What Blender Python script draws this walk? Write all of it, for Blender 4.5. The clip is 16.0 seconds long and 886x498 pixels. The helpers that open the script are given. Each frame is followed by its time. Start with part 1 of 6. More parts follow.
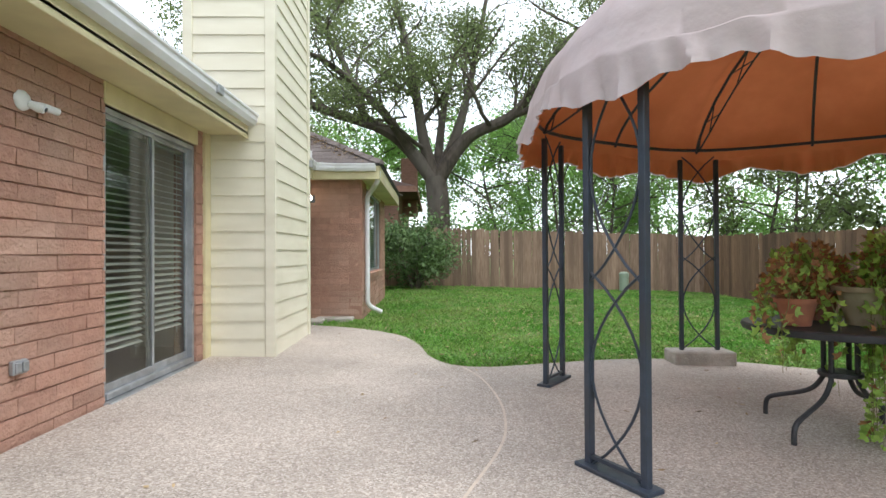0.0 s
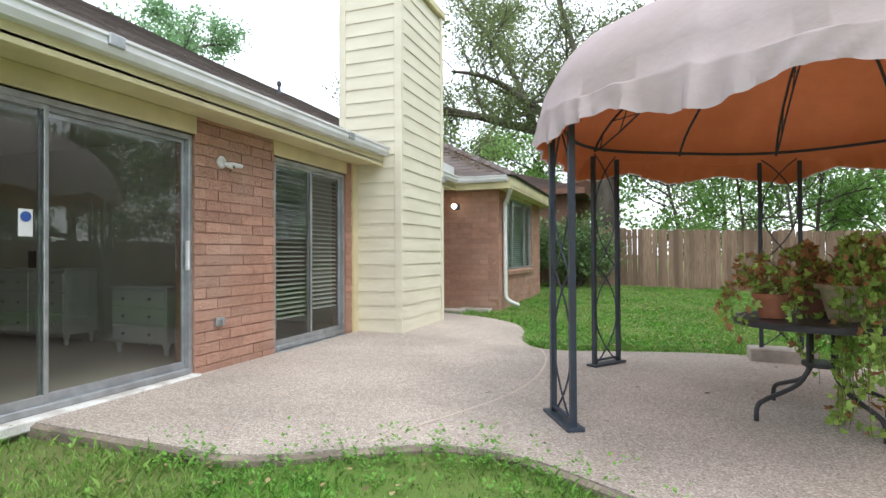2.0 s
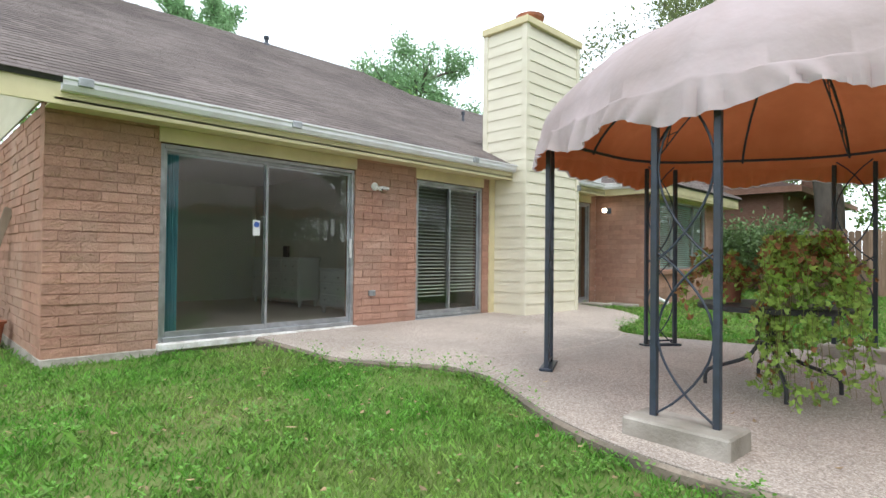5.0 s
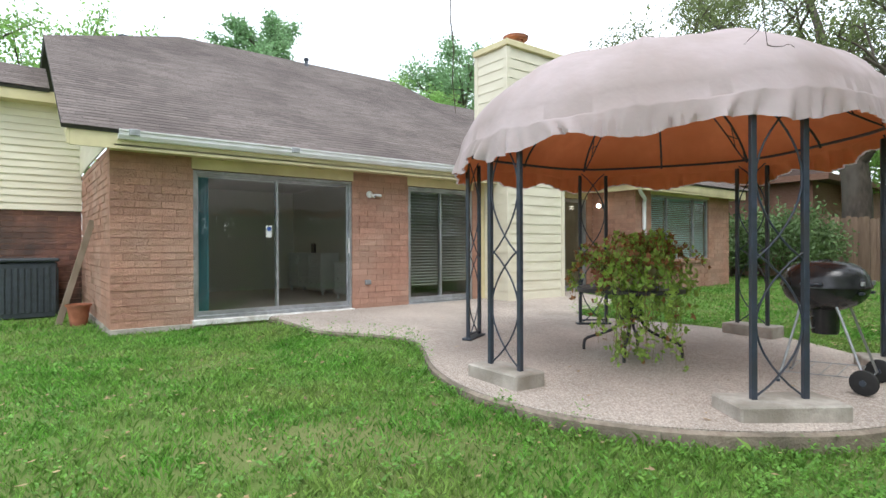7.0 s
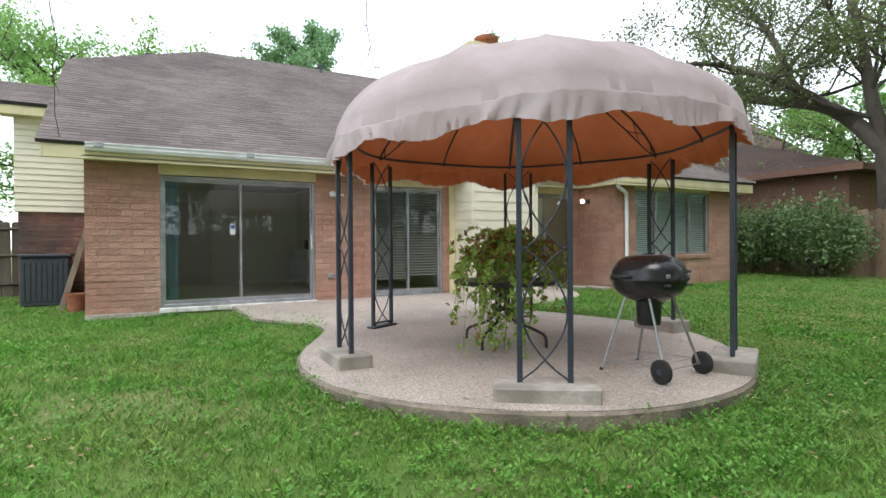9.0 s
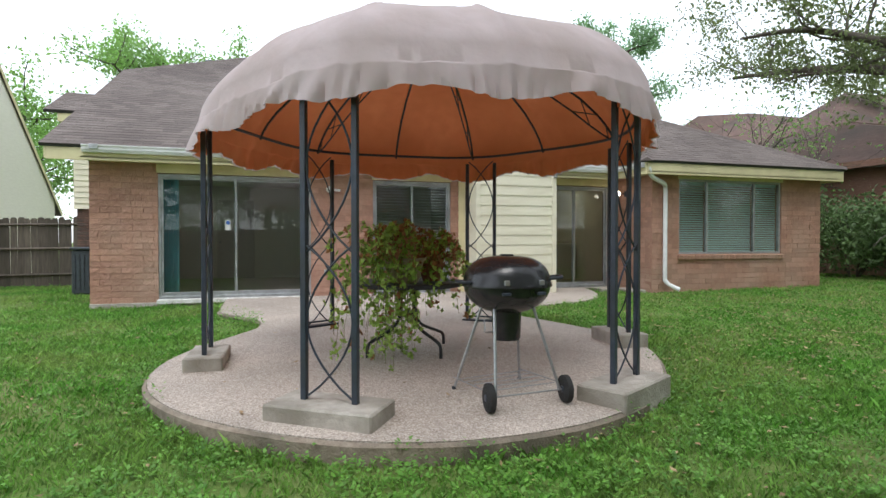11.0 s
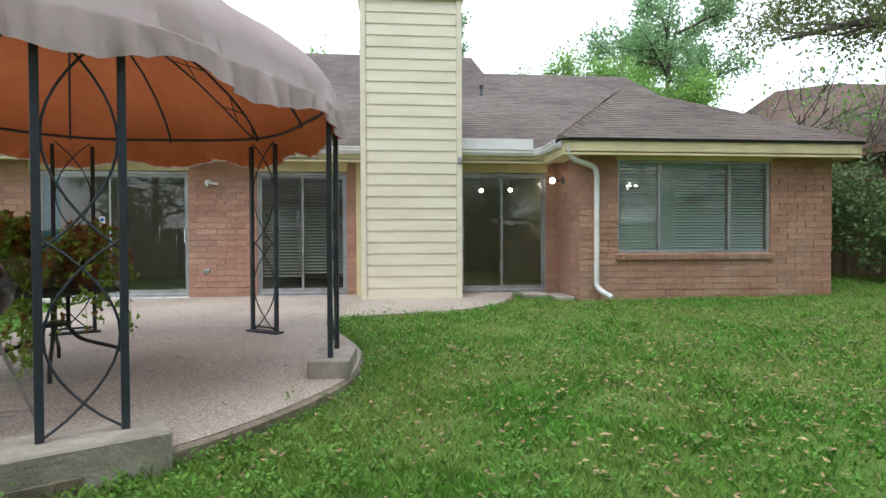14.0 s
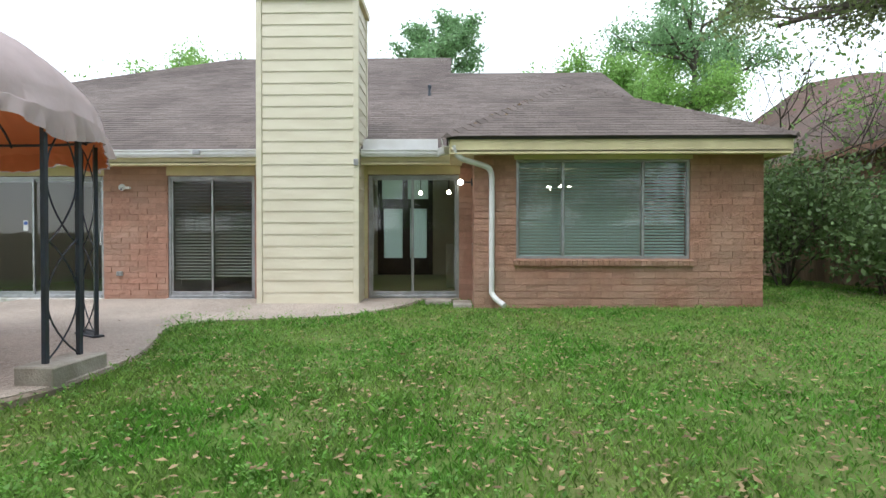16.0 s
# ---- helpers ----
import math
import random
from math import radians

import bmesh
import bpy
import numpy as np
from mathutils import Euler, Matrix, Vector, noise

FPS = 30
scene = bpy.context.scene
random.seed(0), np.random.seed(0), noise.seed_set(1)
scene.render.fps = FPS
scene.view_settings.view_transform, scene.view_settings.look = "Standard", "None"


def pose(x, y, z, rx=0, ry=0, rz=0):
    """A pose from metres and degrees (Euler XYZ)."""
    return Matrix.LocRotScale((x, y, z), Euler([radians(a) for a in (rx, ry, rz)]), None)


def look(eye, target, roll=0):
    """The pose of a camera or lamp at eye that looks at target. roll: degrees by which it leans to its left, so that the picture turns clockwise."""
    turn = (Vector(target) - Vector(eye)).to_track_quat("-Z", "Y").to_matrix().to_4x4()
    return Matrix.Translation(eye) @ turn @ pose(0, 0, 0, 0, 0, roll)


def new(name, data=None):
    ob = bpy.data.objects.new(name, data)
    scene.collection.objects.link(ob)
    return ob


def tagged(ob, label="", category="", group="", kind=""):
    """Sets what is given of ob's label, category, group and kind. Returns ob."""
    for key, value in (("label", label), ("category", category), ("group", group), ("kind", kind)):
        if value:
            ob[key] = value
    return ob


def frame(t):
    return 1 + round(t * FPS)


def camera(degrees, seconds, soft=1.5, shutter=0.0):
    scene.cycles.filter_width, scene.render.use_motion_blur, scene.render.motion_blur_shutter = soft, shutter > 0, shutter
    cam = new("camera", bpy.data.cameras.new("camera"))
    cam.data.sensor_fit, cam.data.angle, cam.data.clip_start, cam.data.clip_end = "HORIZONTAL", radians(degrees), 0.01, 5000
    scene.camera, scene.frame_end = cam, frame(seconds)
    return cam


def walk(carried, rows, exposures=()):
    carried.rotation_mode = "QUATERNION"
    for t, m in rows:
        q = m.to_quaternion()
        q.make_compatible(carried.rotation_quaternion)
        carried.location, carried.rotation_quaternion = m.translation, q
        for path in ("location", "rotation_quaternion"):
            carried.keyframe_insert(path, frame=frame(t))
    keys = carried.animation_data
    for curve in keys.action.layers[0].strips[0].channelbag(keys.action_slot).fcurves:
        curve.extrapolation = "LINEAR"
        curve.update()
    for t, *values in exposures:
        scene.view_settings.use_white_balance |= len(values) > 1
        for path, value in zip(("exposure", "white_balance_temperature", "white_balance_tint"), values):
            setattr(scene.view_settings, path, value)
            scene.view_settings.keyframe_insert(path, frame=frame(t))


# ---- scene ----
cam = camera(77.1, 16.0)
PATH = [
    (0, (0.005, -0.482, 1.087), (0.041, 1.517, 1.105), -0.3),
    (0.3, (0.189, -0.627, 1.079), (0.13, 1.372, 1.098), -0.3),
    (0.5, (0.35, -0.754, 1.079), (0.217, 1.241, 1.099), -0.2),
    (1, (0.693, -1.033, 1.083), (0.401, 0.945, 1.099), -0.2),
    (1.5, (1.044, -1.276, 1.084), (0.578, 0.669, 1.102), -0.3),
    (2, (1.438, -1.511, 1.087), (0.754, 0.368, 1.107), -0.3),
    (2.5, (1.829, -1.708, 1.082), (1.01, 0.116, 1.101), -0.2),
    (3, (2.289, -1.873, 1.051), (1.338, -0.113, 1.07), -0.1),
    (3.5, (2.763, -2.006, 1.062), (1.649, -0.345, 1.073), 0.1),
    (4, (3.05, -2.072, 1.031), (1.836, -0.483, 1.052), 0.3),
    (4.2, (3.17, -2.091, 1.022), (1.906, -0.542, 1.047), 0.6),
    (6.3, (5.353, -2.169, 0.956), (3.803, -0.905, 0.98), -0.4),
    (6.5, (5.533, -2.145, 0.966), (3.966, -0.902, 0.987), -0.3),
    (7, (5.995, -2.102, 1.045), (4.409, -0.884, 1.042), -0.2),
    (7.5, (6.452, -1.866, 1.023), (4.854, -0.664, 1.02), -0.1),
    (8, (6.857, -1.527, 1.013), (5.226, -0.37, 1.007), -0.2),
    (8.5, (7.178, -1.118, 1.007), (5.508, -0.018, 1.004), -0.1),
    (8.7, (7.343, -0.925, 1.01), (5.646, 0.134, 1.003), -0.2),
    (10.8, (7.965, 1.456, 1.023), (6.066, 2.082, 0.995), -0.2),
    (11, (7.995, 1.717, 1.036), (6.082, 2.301, 1.006), 0.0),
    (11.5, (8.036, 2.367, 0.986), (6.098, 2.86, 0.957), -0.1),
    (12, (7.987, 3.024, 1.007), (6.036, 3.461, 0.964), 0.3),
    (12.5, (7.855, 3.703, 1.008), (5.884, 4.042, 0.965), 0.2),
    (13, (7.714, 4.385, 1.012), (5.731, 4.641, 0.972), -0.1),
    (13.5, (7.606, 5.08, 1.009), (5.618, 5.292, 0.969), 0.0),
    (14, (7.443, 5.774, 1.007), (5.452, 5.961, 0.971), -0.2),
    (14.5, (7.285, 6.427, 0.986), (5.289, 6.56, 0.954), -0.2),
    (15, (7.225, 7.146, 1.004), (5.227, 7.217, 0.975), -0.4),
    (15.5, (7.188, 7.824, 0.956), (5.188, 7.851, 0.944), -0.6),
    (16, (7.224, 8.475, 1.015), (5.225, 8.433, 0.991), 0.0),
]
walk(cam, [(t, look(eye, target, roll)) for t, eye, target, roll in PATH],
     [(0, 0.08), (4, 0.04), (7, 0.0), (11, -0.18), (13.5, -0.15), (16, -0.06)])

# ---- light ----
world = bpy.data.worlds.new("overcast_sky")
scene.world = world
world.use_nodes = True
wn, wl = world.node_tree.nodes, world.node_tree.links
wn.clear()
sky = wn.new("ShaderNodeTexSky")
sky.sky_type, sky.sun_disc = "NISHITA", False
sky.sun_elevation, sky.sun_rotation = radians(55), radians(150)
bg_sky = wn.new("ShaderNodeBackground")
bg_sky.inputs["Strength"].default_value = 0.05
bg_cloud = wn.new("ShaderNodeBackground")
bg_cloud.inputs["Color"].default_value = (0.91, 0.965, 1.04, 1)
bg_cloud.inputs["Strength"].default_value = 1.75
w_add = wn.new("ShaderNodeAddShader")
w_out = wn.new("ShaderNodeOutputWorld")
wl.new(sky.outputs[0], bg_sky.inputs["Color"])
wl.new(bg_sky.outputs[0], w_add.inputs[0])
wl.new(bg_cloud.outputs[0], w_add.inputs[1])
wl.new(w_add.outputs[0], w_out.inputs["Surface"])

sun_data = bpy.data.lights.new("sun", "SUN")
sun_data.energy, sun_data.angle, sun_data.color = 1.5, radians(25), (1.0, 0.985, 0.96)
sun = new("sun", sun_data)
sun.matrix_world = look((6, 2, 14), (0, 5, 0))


# ---- materials ----
def mat(name, c1, c2=None, scale=8.0, rough=0.8, bump=0.0, bump_scale=None, metal=0.0, c3=None, big=0.6,
        vary=0.0, translucent=0.0, stretch=(1, 1, 1), detail=6.0, spec=0.4):
    """Two-scale noise between c1 and c2 (fine) and c3 (broad stains); vary: change from piece to piece."""
    m = bpy.data.materials.new(name)
    m.use_nodes = True
    n, l = m.node_tree.nodes, m.node_tree.links
    n.clear()
    out = n.new("ShaderNodeOutputMaterial")
    p = n.new("ShaderNodeBsdfPrincipled")
    p.inputs["Roughness"].default_value = rough
    p.inputs["Metallic"].default_value = metal
    p.inputs["Specular IOR Level"].default_value = spec
    tc = n.new("ShaderNodeTexCoord")
    mp = n.new("ShaderNodeMapping")
    mp.inputs["Scale"].default_value = stretch
    geo = n.new("ShaderNodeNewGeometry")
    l.new(geo.outputs["Position"], mp.inputs["Vector"])
    fine = n.new("ShaderNodeTexNoise")
    fine.inputs["Scale"].default_value, fine.inputs["Detail"].default_value = scale, detail
    l.new(mp.outputs[0], fine.inputs["Vector"])
    ramp = n.new("ShaderNodeValToRGB")
    ramp.color_ramp.elements[0].position, ramp.color_ramp.elements[1].position = 0.32, 0.68
    ramp.color_ramp.elements[0].color = (*c1, 1)
    ramp.color_ramp.elements[1].color = (*(c2 or c1), 1)
    l.new(fine.outputs["Fac"], ramp.inputs["Fac"])
    col = ramp.outputs["Color"]
    if c3:
        broad = n.new("ShaderNodeTexNoise")
        broad.inputs["Scale"].default_value, broad.inputs["Detail"].default_value = big, 4
        l.new(mp.outputs[0], broad.inputs["Vector"])
        r2 = n.new("ShaderNodeValToRGB")
        r2.color_ramp.elements[0].position, r2.color_ramp.elements[1].position = 0.42, 0.66
        l.new(broad.outputs["Fac"], r2.inputs["Fac"])
        mx = n.new("ShaderNodeMixRGB")
        mx.inputs["Color2"].default_value = (*c3, 1)
        l.new(r2.outputs["Color"], mx.inputs["Fac"])
        l.new(col, mx.inputs["Color1"])
        col = mx.outputs["Color"]
    if vary:
        oi = n.new("ShaderNodeObjectInfo")
        ad = n.new("ShaderNodeMath")
        ad.operation = "ADD"
        l.new(oi.outputs["Random"], ad.inputs[0])
        l.new(geo.outputs["Random Per Island"], ad.inputs[1])
        fr = n.new("ShaderNodeMath")
        fr.operation = "FRACT"
        l.new(ad.outputs[0], fr.inputs[0])
        mr = n.new("ShaderNodeMapRange")
        mr.inputs["To Min"].default_value, mr.inputs["To Max"].default_value = 1 - vary, 1 + vary
        l.new(fr.outputs[0], mr.inputs["Value"])
        hs = n.new("ShaderNodeHueSaturation")
        l.new(mr.outputs[0], hs.inputs["Value"])
        l.new(col, hs.inputs["Color"])
        col = hs.outputs["Color"]
    l.new(col, p.inputs["Base Color"])
    if bump:
        bn = n.new("ShaderNodeTexNoise")
        bn.inputs["Scale"].default_value, bn.inputs["Detail"].default_value = bump_scale or scale * 3, 5
        l.new(mp.outputs[0], bn.inputs["Vector"])
        b = n.new("ShaderNodeBump")
        b.inputs["Strength"].default_value, b.inputs["Distance"].default_value = bump, 0.02
        l.new(bn.outputs["Fac"], b.inputs["Height"])
        l.new(b.outputs[0], p.inputs["Normal"])
    if translucent:
        tr = n.new("ShaderNodeBsdfTranslucent")
        l.new(col, tr.inputs["Color"])
        ms = n.new("ShaderNodeMixShader")
        ms.inputs["Fac"].default_value = translucent
        l.new(p.outputs[0], ms.inputs[1])
        l.new(tr.outputs[0], ms.inputs[2])
        l.new(ms.outputs[0], out.inputs["Surface"])
    else:
        l.new(p.outputs[0], out.inputs["Surface"])
    return m


def glass_mat(name, tint, gloss=1.0):
    """A flat pane: clear straight through, mirror by Fresnel."""
    m = bpy.data.materials.new(name)
    m.use_nodes = True
    n, l = m.node_tree.nodes, m.node_tree.links
    n.clear()
    out = n.new("ShaderNodeOutputMaterial")
    t = n.new("ShaderNodeBsdfTransparent")
    t.inputs["Color"].default_value = (*tint, 1)
    g = n.new("ShaderNodeBsdfGlossy")
    g.inputs["Roughness"].default_value = 0.01
    fz = n.new("ShaderNodeFresnel")
    fz.inputs["IOR"].default_value = 1.45 * gloss
    ms = n.new("ShaderNodeMixShader")
    l.new(fz.outputs[0], ms.inputs["Fac"])
    l.new(t.outputs[0], ms.inputs[1])
    l.new(g.outputs[0], ms.inputs[2])
    l.new(ms.outputs[0], out.inputs["Surface"])
    return m


def glow_mat(name, colour, strength):
    m = bpy.data.materials.new(name)
    m.use_nodes = True
    n, l = m.node_tree.nodes, m.node_tree.links
    n.clear()
    out = n.new("ShaderNodeOutputMaterial")
    e = n.new("ShaderNodeEmission")
    e.inputs["Color"].default_value, e.inputs["Strength"].default_value = (*colour, 1), strength
    l.new(e.outputs[0], out.inputs["Surface"])
    return m


def aggregate_mat():
    """Exposed-aggregate concrete: small rounded pebbles in a pale paste."""
    m = mat("exposed_aggregate", (0.42, 0.34, 0.28), (0.30, 0.235, 0.19), scale=40, rough=0.85)
    n, l = m.node_tree.nodes, m.node_tree.links
    p = [x for x in n if x.type == "BSDF_PRINCIPLED"][0]
    geo = n.new("ShaderNodeNewGeometry")
    vo = n.new("ShaderNodeTexVoronoi")
    vo.inputs["Scale"].default_value = 105
    l.new(geo.outputs["Position"], vo.inputs["Vector"])
    sep = n.new("ShaderNodeSeparateColor")
    l.new(vo.outputs["Color"], sep.inputs[0])
    r = n.new("ShaderNodeValToRGB")
    r.color_ramp.elements[0].color = (0.30, 0.25, 0.21, 1)
    r.color_ramp.elements[1].color = (0.68, 0.61, 0.54, 1)
    e = r.color_ramp.elements.new(0.35)
    e.color = (0.445, 0.375, 0.325, 1)
    e = r.color_ramp.elements.new(0.7)
    e.color = (0.505, 0.437, 0.38, 1)
    l.new(sep.outputs[0], r.inputs["Fac"])
    broad = n.new("ShaderNodeTexNoise")
    broad.inputs["Scale"].default_value, broad.inputs["Detail"].default_value = 0.9, 5
    l.new(geo.outputs["Position"], broad.inputs["Vector"])
    mr = n.new("ShaderNodeMapRange")
    mr.inputs["From Min"].default_value, mr.inputs["From Max"].default_value = 0.3, 0.7
    mr.inputs["To Min"].default_value, mr.inputs["To Max"].default_value = 0.74, 1.05
    l.new(broad.outputs["Fac"], mr.inputs["Value"])
    hs = n.new("ShaderNodeHueSaturation")
    l.new(mr.outputs[0], hs.inputs["Value"])
    l.new(r.outputs["Color"], hs.inputs["Color"])
    l.new(hs.outputs["Color"], p.inputs["Base Color"])
    b = n.new("ShaderNodeBump")
    b.invert = True
    b.inputs["Strength"].default_value, b.inputs["Distance"].default_value = 0.45, 0.005
    l.new(vo.outputs["Distance"], b.inputs["Height"])
    l.new(b.outputs[0], p.inputs["Normal"])
    return m


M_AGG = aggregate_mat()
M_CONC = mat("concrete", (0.52, 0.48, 0.43), (0.38, 0.345, 0.30), 12, 0.9, 0.45, 50, c3=(0.27, 0.245, 0.205), big=2.2)
M_BRICK = mat("brick_face", (0.475, 0.268, 0.195), (0.395, 0.212, 0.155), 13, 0.9, 0.8, 45, c3=(0.46, 0.295, 0.225), big=1.1, vary=0.12)
M_BRICK_DARK = mat("brick_darker", (0.30, 0.15, 0.11), (0.17, 0.09, 0.07), 9, 0.9, 0.5, 60, c3=(0.10, 0.07, 0.06), big=1.5, vary=0.2)
M_MORTAR = mat("mortar", (0.46, 0.275, 0.205), (0.37, 0.205, 0.15), 18, 0.95, 0.5, 60, c3=(0.36, 0.20, 0.15), big=2.0)
M_SIDING = mat("cream_siding_paint", (0.785, 0.745, 0.60), (0.755, 0.715, 0.565), 3, 0.55, 0.10, 60, c3=(0.71, 0.665, 0.52), big=1.3, stretch=(1, 1, 4))
M_TRIM = mat("cream_trim_paint", (0.74, 0.67, 0.41), (0.68, 0.60, 0.36), 5, 0.5, 0.08, 40, c3=(0.60, 0.53, 0.32), big=1.8)
M_WHITE = mat("white_metal_paint", (0.80, 0.81, 0.82), (0.74, 0.75, 0.76), 6, 0.4, 0.0, c3=(0.68, 0.68, 0.67), big=2.5)
M_ALU = mat("weathered_aluminium", (0.50, 0.52, 0.54), (0.40, 0.42, 0.44), 12, 0.42, 0.05, 60, metal=0.7, c3=(0.34, 0.35, 0.36), big=3)
M_SHINGLE = mat("roof_shingle", (0.215, 0.182, 0.168), (0.14, 0.115, 0.105), 26, 0.95, 0.5, 110, c3=(0.125, 0.102, 0.094), big=0.45, vary=0.17)
M_ROOFDECK = mat("roof_underlay", (0.06, 0.055, 0.05), (0.04, 0.04, 0.04), 10, 0.9)
M_BLACK = mat("black_metal_paint", (0.050, 0.064, 0.092), (0.034, 0.044, 0.062), 20, 0.4, 0.05, 80, c3=(0.045, 0.05, 0.06), big=4)
M_CANOPY = mat("faded_canopy_cloth", (0.655, 0.575, 0.585), (0.60, 0.525, 0.53), 5, 0.9, 0.3, 14, c3=(0.555, 0.475, 0.465), big=1.5, translucent=0.34)
M_LINING = mat("orange_canopy_lining", (0.78, 0.30, 0.125), (0.72, 0.26, 0.105), 7, 0.9, 0.10, 500, c3=(0.68, 0.24, 0.095), big=1.5, translucent=0.62)
M_SOIL = mat("lawn_soil", (0.085, 0.155, 0.026), (0.125, 0.21, 0.04), 22, 0.95, 0.6, 60, c3=(0.16, 0.185, 0.06), big=0.5)
M_GRASS = mat("grass_blade", (0.085, 0.26, 0.028), (0.19, 0.44, 0.075), 5.0, 0.55, c3=(0.27, 0.41, 0.105), big=0.8, vary=0.5, translucent=0.35)
M_BARK = mat("oak_bark", (0.12, 0.095, 0.075), (0.055, 0.045, 0.037), 9, 0.95, 0.8, 26, c3=(0.15, 0.13, 0.11), big=1.2, stretch=(1, 1, 0.35))
M_OAKLEAF = mat("oak_leaf", (0.15, 0.20, 0.07), (0.22, 0.28, 0.11), 1.5, 0.5, c3=(0.17, 0.22, 0.09), big=0.5, vary=0.35, translucent=0.45)
M_LEAF = mat("spring_leaf", (0.24, 0.45, 0.10), (0.34, 0.56, 0.17), 1.2, 0.5, c3=(0.28, 0.46, 0.16), big=0.35, vary=0.3, translucent=0.55)
M_PINE = mat("pine_needle", (0.20, 0.36, 0.17), (0.28, 0.45, 0.23), 1.2, 0.6, vary=0.3, translucent=0.4)
M_BUSHLEAF = mat("shrub_leaf", (0.11, 0.19, 0.07), (0.17, 0.26, 0.10), 2, 0.5, vary=0.35, translucent=0.25)
M_FENCE = mat("weathered_fence_wood", (0.36, 0.25, 0.18), (0.24, 0.155, 0.105), 9, 0.9, 0.4, 50, c3=(0.19, 0.125, 0.09), big=0.9, vary=0.22, stretch=(3, 3, 0.35))
M_FENCE_SIDE = mat("stained_fence_wood", (0.27, 0.165, 0.10), (0.17, 0.10, 0.065), 9, 0.9, 0.4, 50, c3=(0.12, 0.075, 0.05), big=0.9, vary=0.25, stretch=(3, 3, 0.35))
M_FENCE_OLD = mat("grey_fence_wood", (0.17, 0.14, 0.115), (0.10, 0.082, 0.07), 9, 0.9, 0.4, 50, c3=(0.08, 0.068, 0.055), big=0.9, vary=0.25, stretch=(3, 3, 0.35))
M_GLASS = glass_mat("window_glass", (0.84, 0.92, 0.88), 1.22)
M_DRY = mat("dry_leaf", (0.43, 0.33, 0.19), (0.25, 0.16, 0.085), 14, 0.8, vary=0.5, translucent=0.2)


# ---- mesh tools ----
class G:
    """Gathers vertices and faces of one mesh, in world metres."""

    def __init__(self):
        self.v, self.f = [], []

    def add(self, verts, faces):
        k = len(self.v)
        self.v.extend([tuple(p) for p in verts])
        self.f.extend([tuple(i + k for i in f) for f in faces])
        return self

    def box(self, a, b, ch=0.0, m=None):
        """A box from corner a to corner b; ch: chamfer; m: a pose laid on it."""
        a, b = Vector(a), Vector(b)
        lo = Vector([min(p, q) for p, q in zip(a, b)])
        hi = Vector([max(p, q) for p, q in zip(a, b)])
        if ch <= 0:
            v = [Vector((x, y, z)) for z in (lo.z, hi.z) for y in (lo.y, hi.y) for x in (lo.x, hi.x)]
            f = [(0, 2, 3, 1), (4, 5, 7, 6), (0, 1, 5, 4), (2, 6, 7, 3), (0, 4, 6, 2), (1, 3, 7, 5)]
        else:
            bm = bmesh.new()
            bmesh.ops.create_cube(bm, size=1)
            for q in bm.verts:
                q.co = Vector([(lo[i] + hi[i]) / 2 + q.co[i] * (hi[i] - lo[i]) for i in range(3)])
            bmesh.ops.bevel(bm, geom=bm.edges[:], offset=ch, segments=1, affect="EDGES", profile=0.5)
            bm.verts.index_update()
            v = [q.co.copy() for q in bm.verts]
            f = [tuple(q.index for q in fc.verts) for fc in bm.faces]
            bm.free()
        if m:
            v = [m @ q for q in v]
        return self.add(v, f)

    def tube(self, path, r, n=8, r2=None, closed=False):
        """A round bar along a path; r to r2: taper."""
        path = [Vector(p) for p in path]
        k = len(path)
        rings = []
        up = Vector((0, 0, 1))
        last = None
        for i, p in enumerate(path):
            d = (path[(i + 1) % k] - path[i - 1]) if closed else (path[min(i + 1, k - 1)] - path[max(i - 1, 0)])
            d.normalize()
            if last is None:
                s = d.cross(up if abs(d.z) < 0.9 else Vector((1, 0, 0))).normalized()
            else:
                s = (last - d * last.dot(d)).normalized()
            last = s
            t = d.cross(s)
            rr = r if r2 is None else r + (r2 - r) * i / max(1, k - 1)
            rings.append([p + (s * math.cos(a) + t * math.sin(a)) * rr for a in [2 * math.pi * j / n for j in range(n)]])
        v = [q for ring in rings for q in ring]
        f = []
        for i in range(k if closed else k - 1):
            for j in range(n):
                a, b = i * n + j, i * n + (j + 1) % n
                c, d2 = ((i + 1) % k) * n + (j + 1) % n, ((i + 1) % k) * n + j
                f.append((a, b, c, d2))
        if not closed:
            f += [tuple(range(n))[::-1], tuple((k - 1) * n + j for j in range(n))]
        return self.add(v, f)

    def lathe(self, profile, centre, n=24, axis=None):
        """A turned shape from (radius, height) pairs round the upright through centre."""
        c = Vector(centre)
        v = [c + Vector((r * math.cos(2 * math.pi * j / n), r * math.sin(2 * math.pi * j / n), z)) for r, z in profile for j in range(n)]
        f = [(i * n + j, i * n + (j + 1) % n, (i + 1) * n + (j + 1) % n, (i + 1) * n + j) for i in range(len(profile) - 1) for j in range(n)]
        if axis is not None:
            q = Vector((0, 0, 1)).rotation_difference(Vector(axis))
            v = [c + q @ (p - c) for p in v]
        return self.add(v, f)


def origin(ob):
    o = Vector((0, 0, 0))
    while ob is not None:
        o += ob.location
        ob = ob.parent
    return o


def data_of(name, g, material, o=Vector((0, 0, 0)), smooth=False):
    me = bpy.data.meshes.new(name)
    me.from_pydata([(p[0] - o.x, p[1] - o.y, p[2] - o.z) for p in g.v], [], g.f)
    me.materials.append(material)
    if smooth:
        me.polygons.foreach_set("use_smooth", [True] * len(me.polygons))
        me.set_sharp_from_angle(angle=radians(40))
    me.update()
    return me


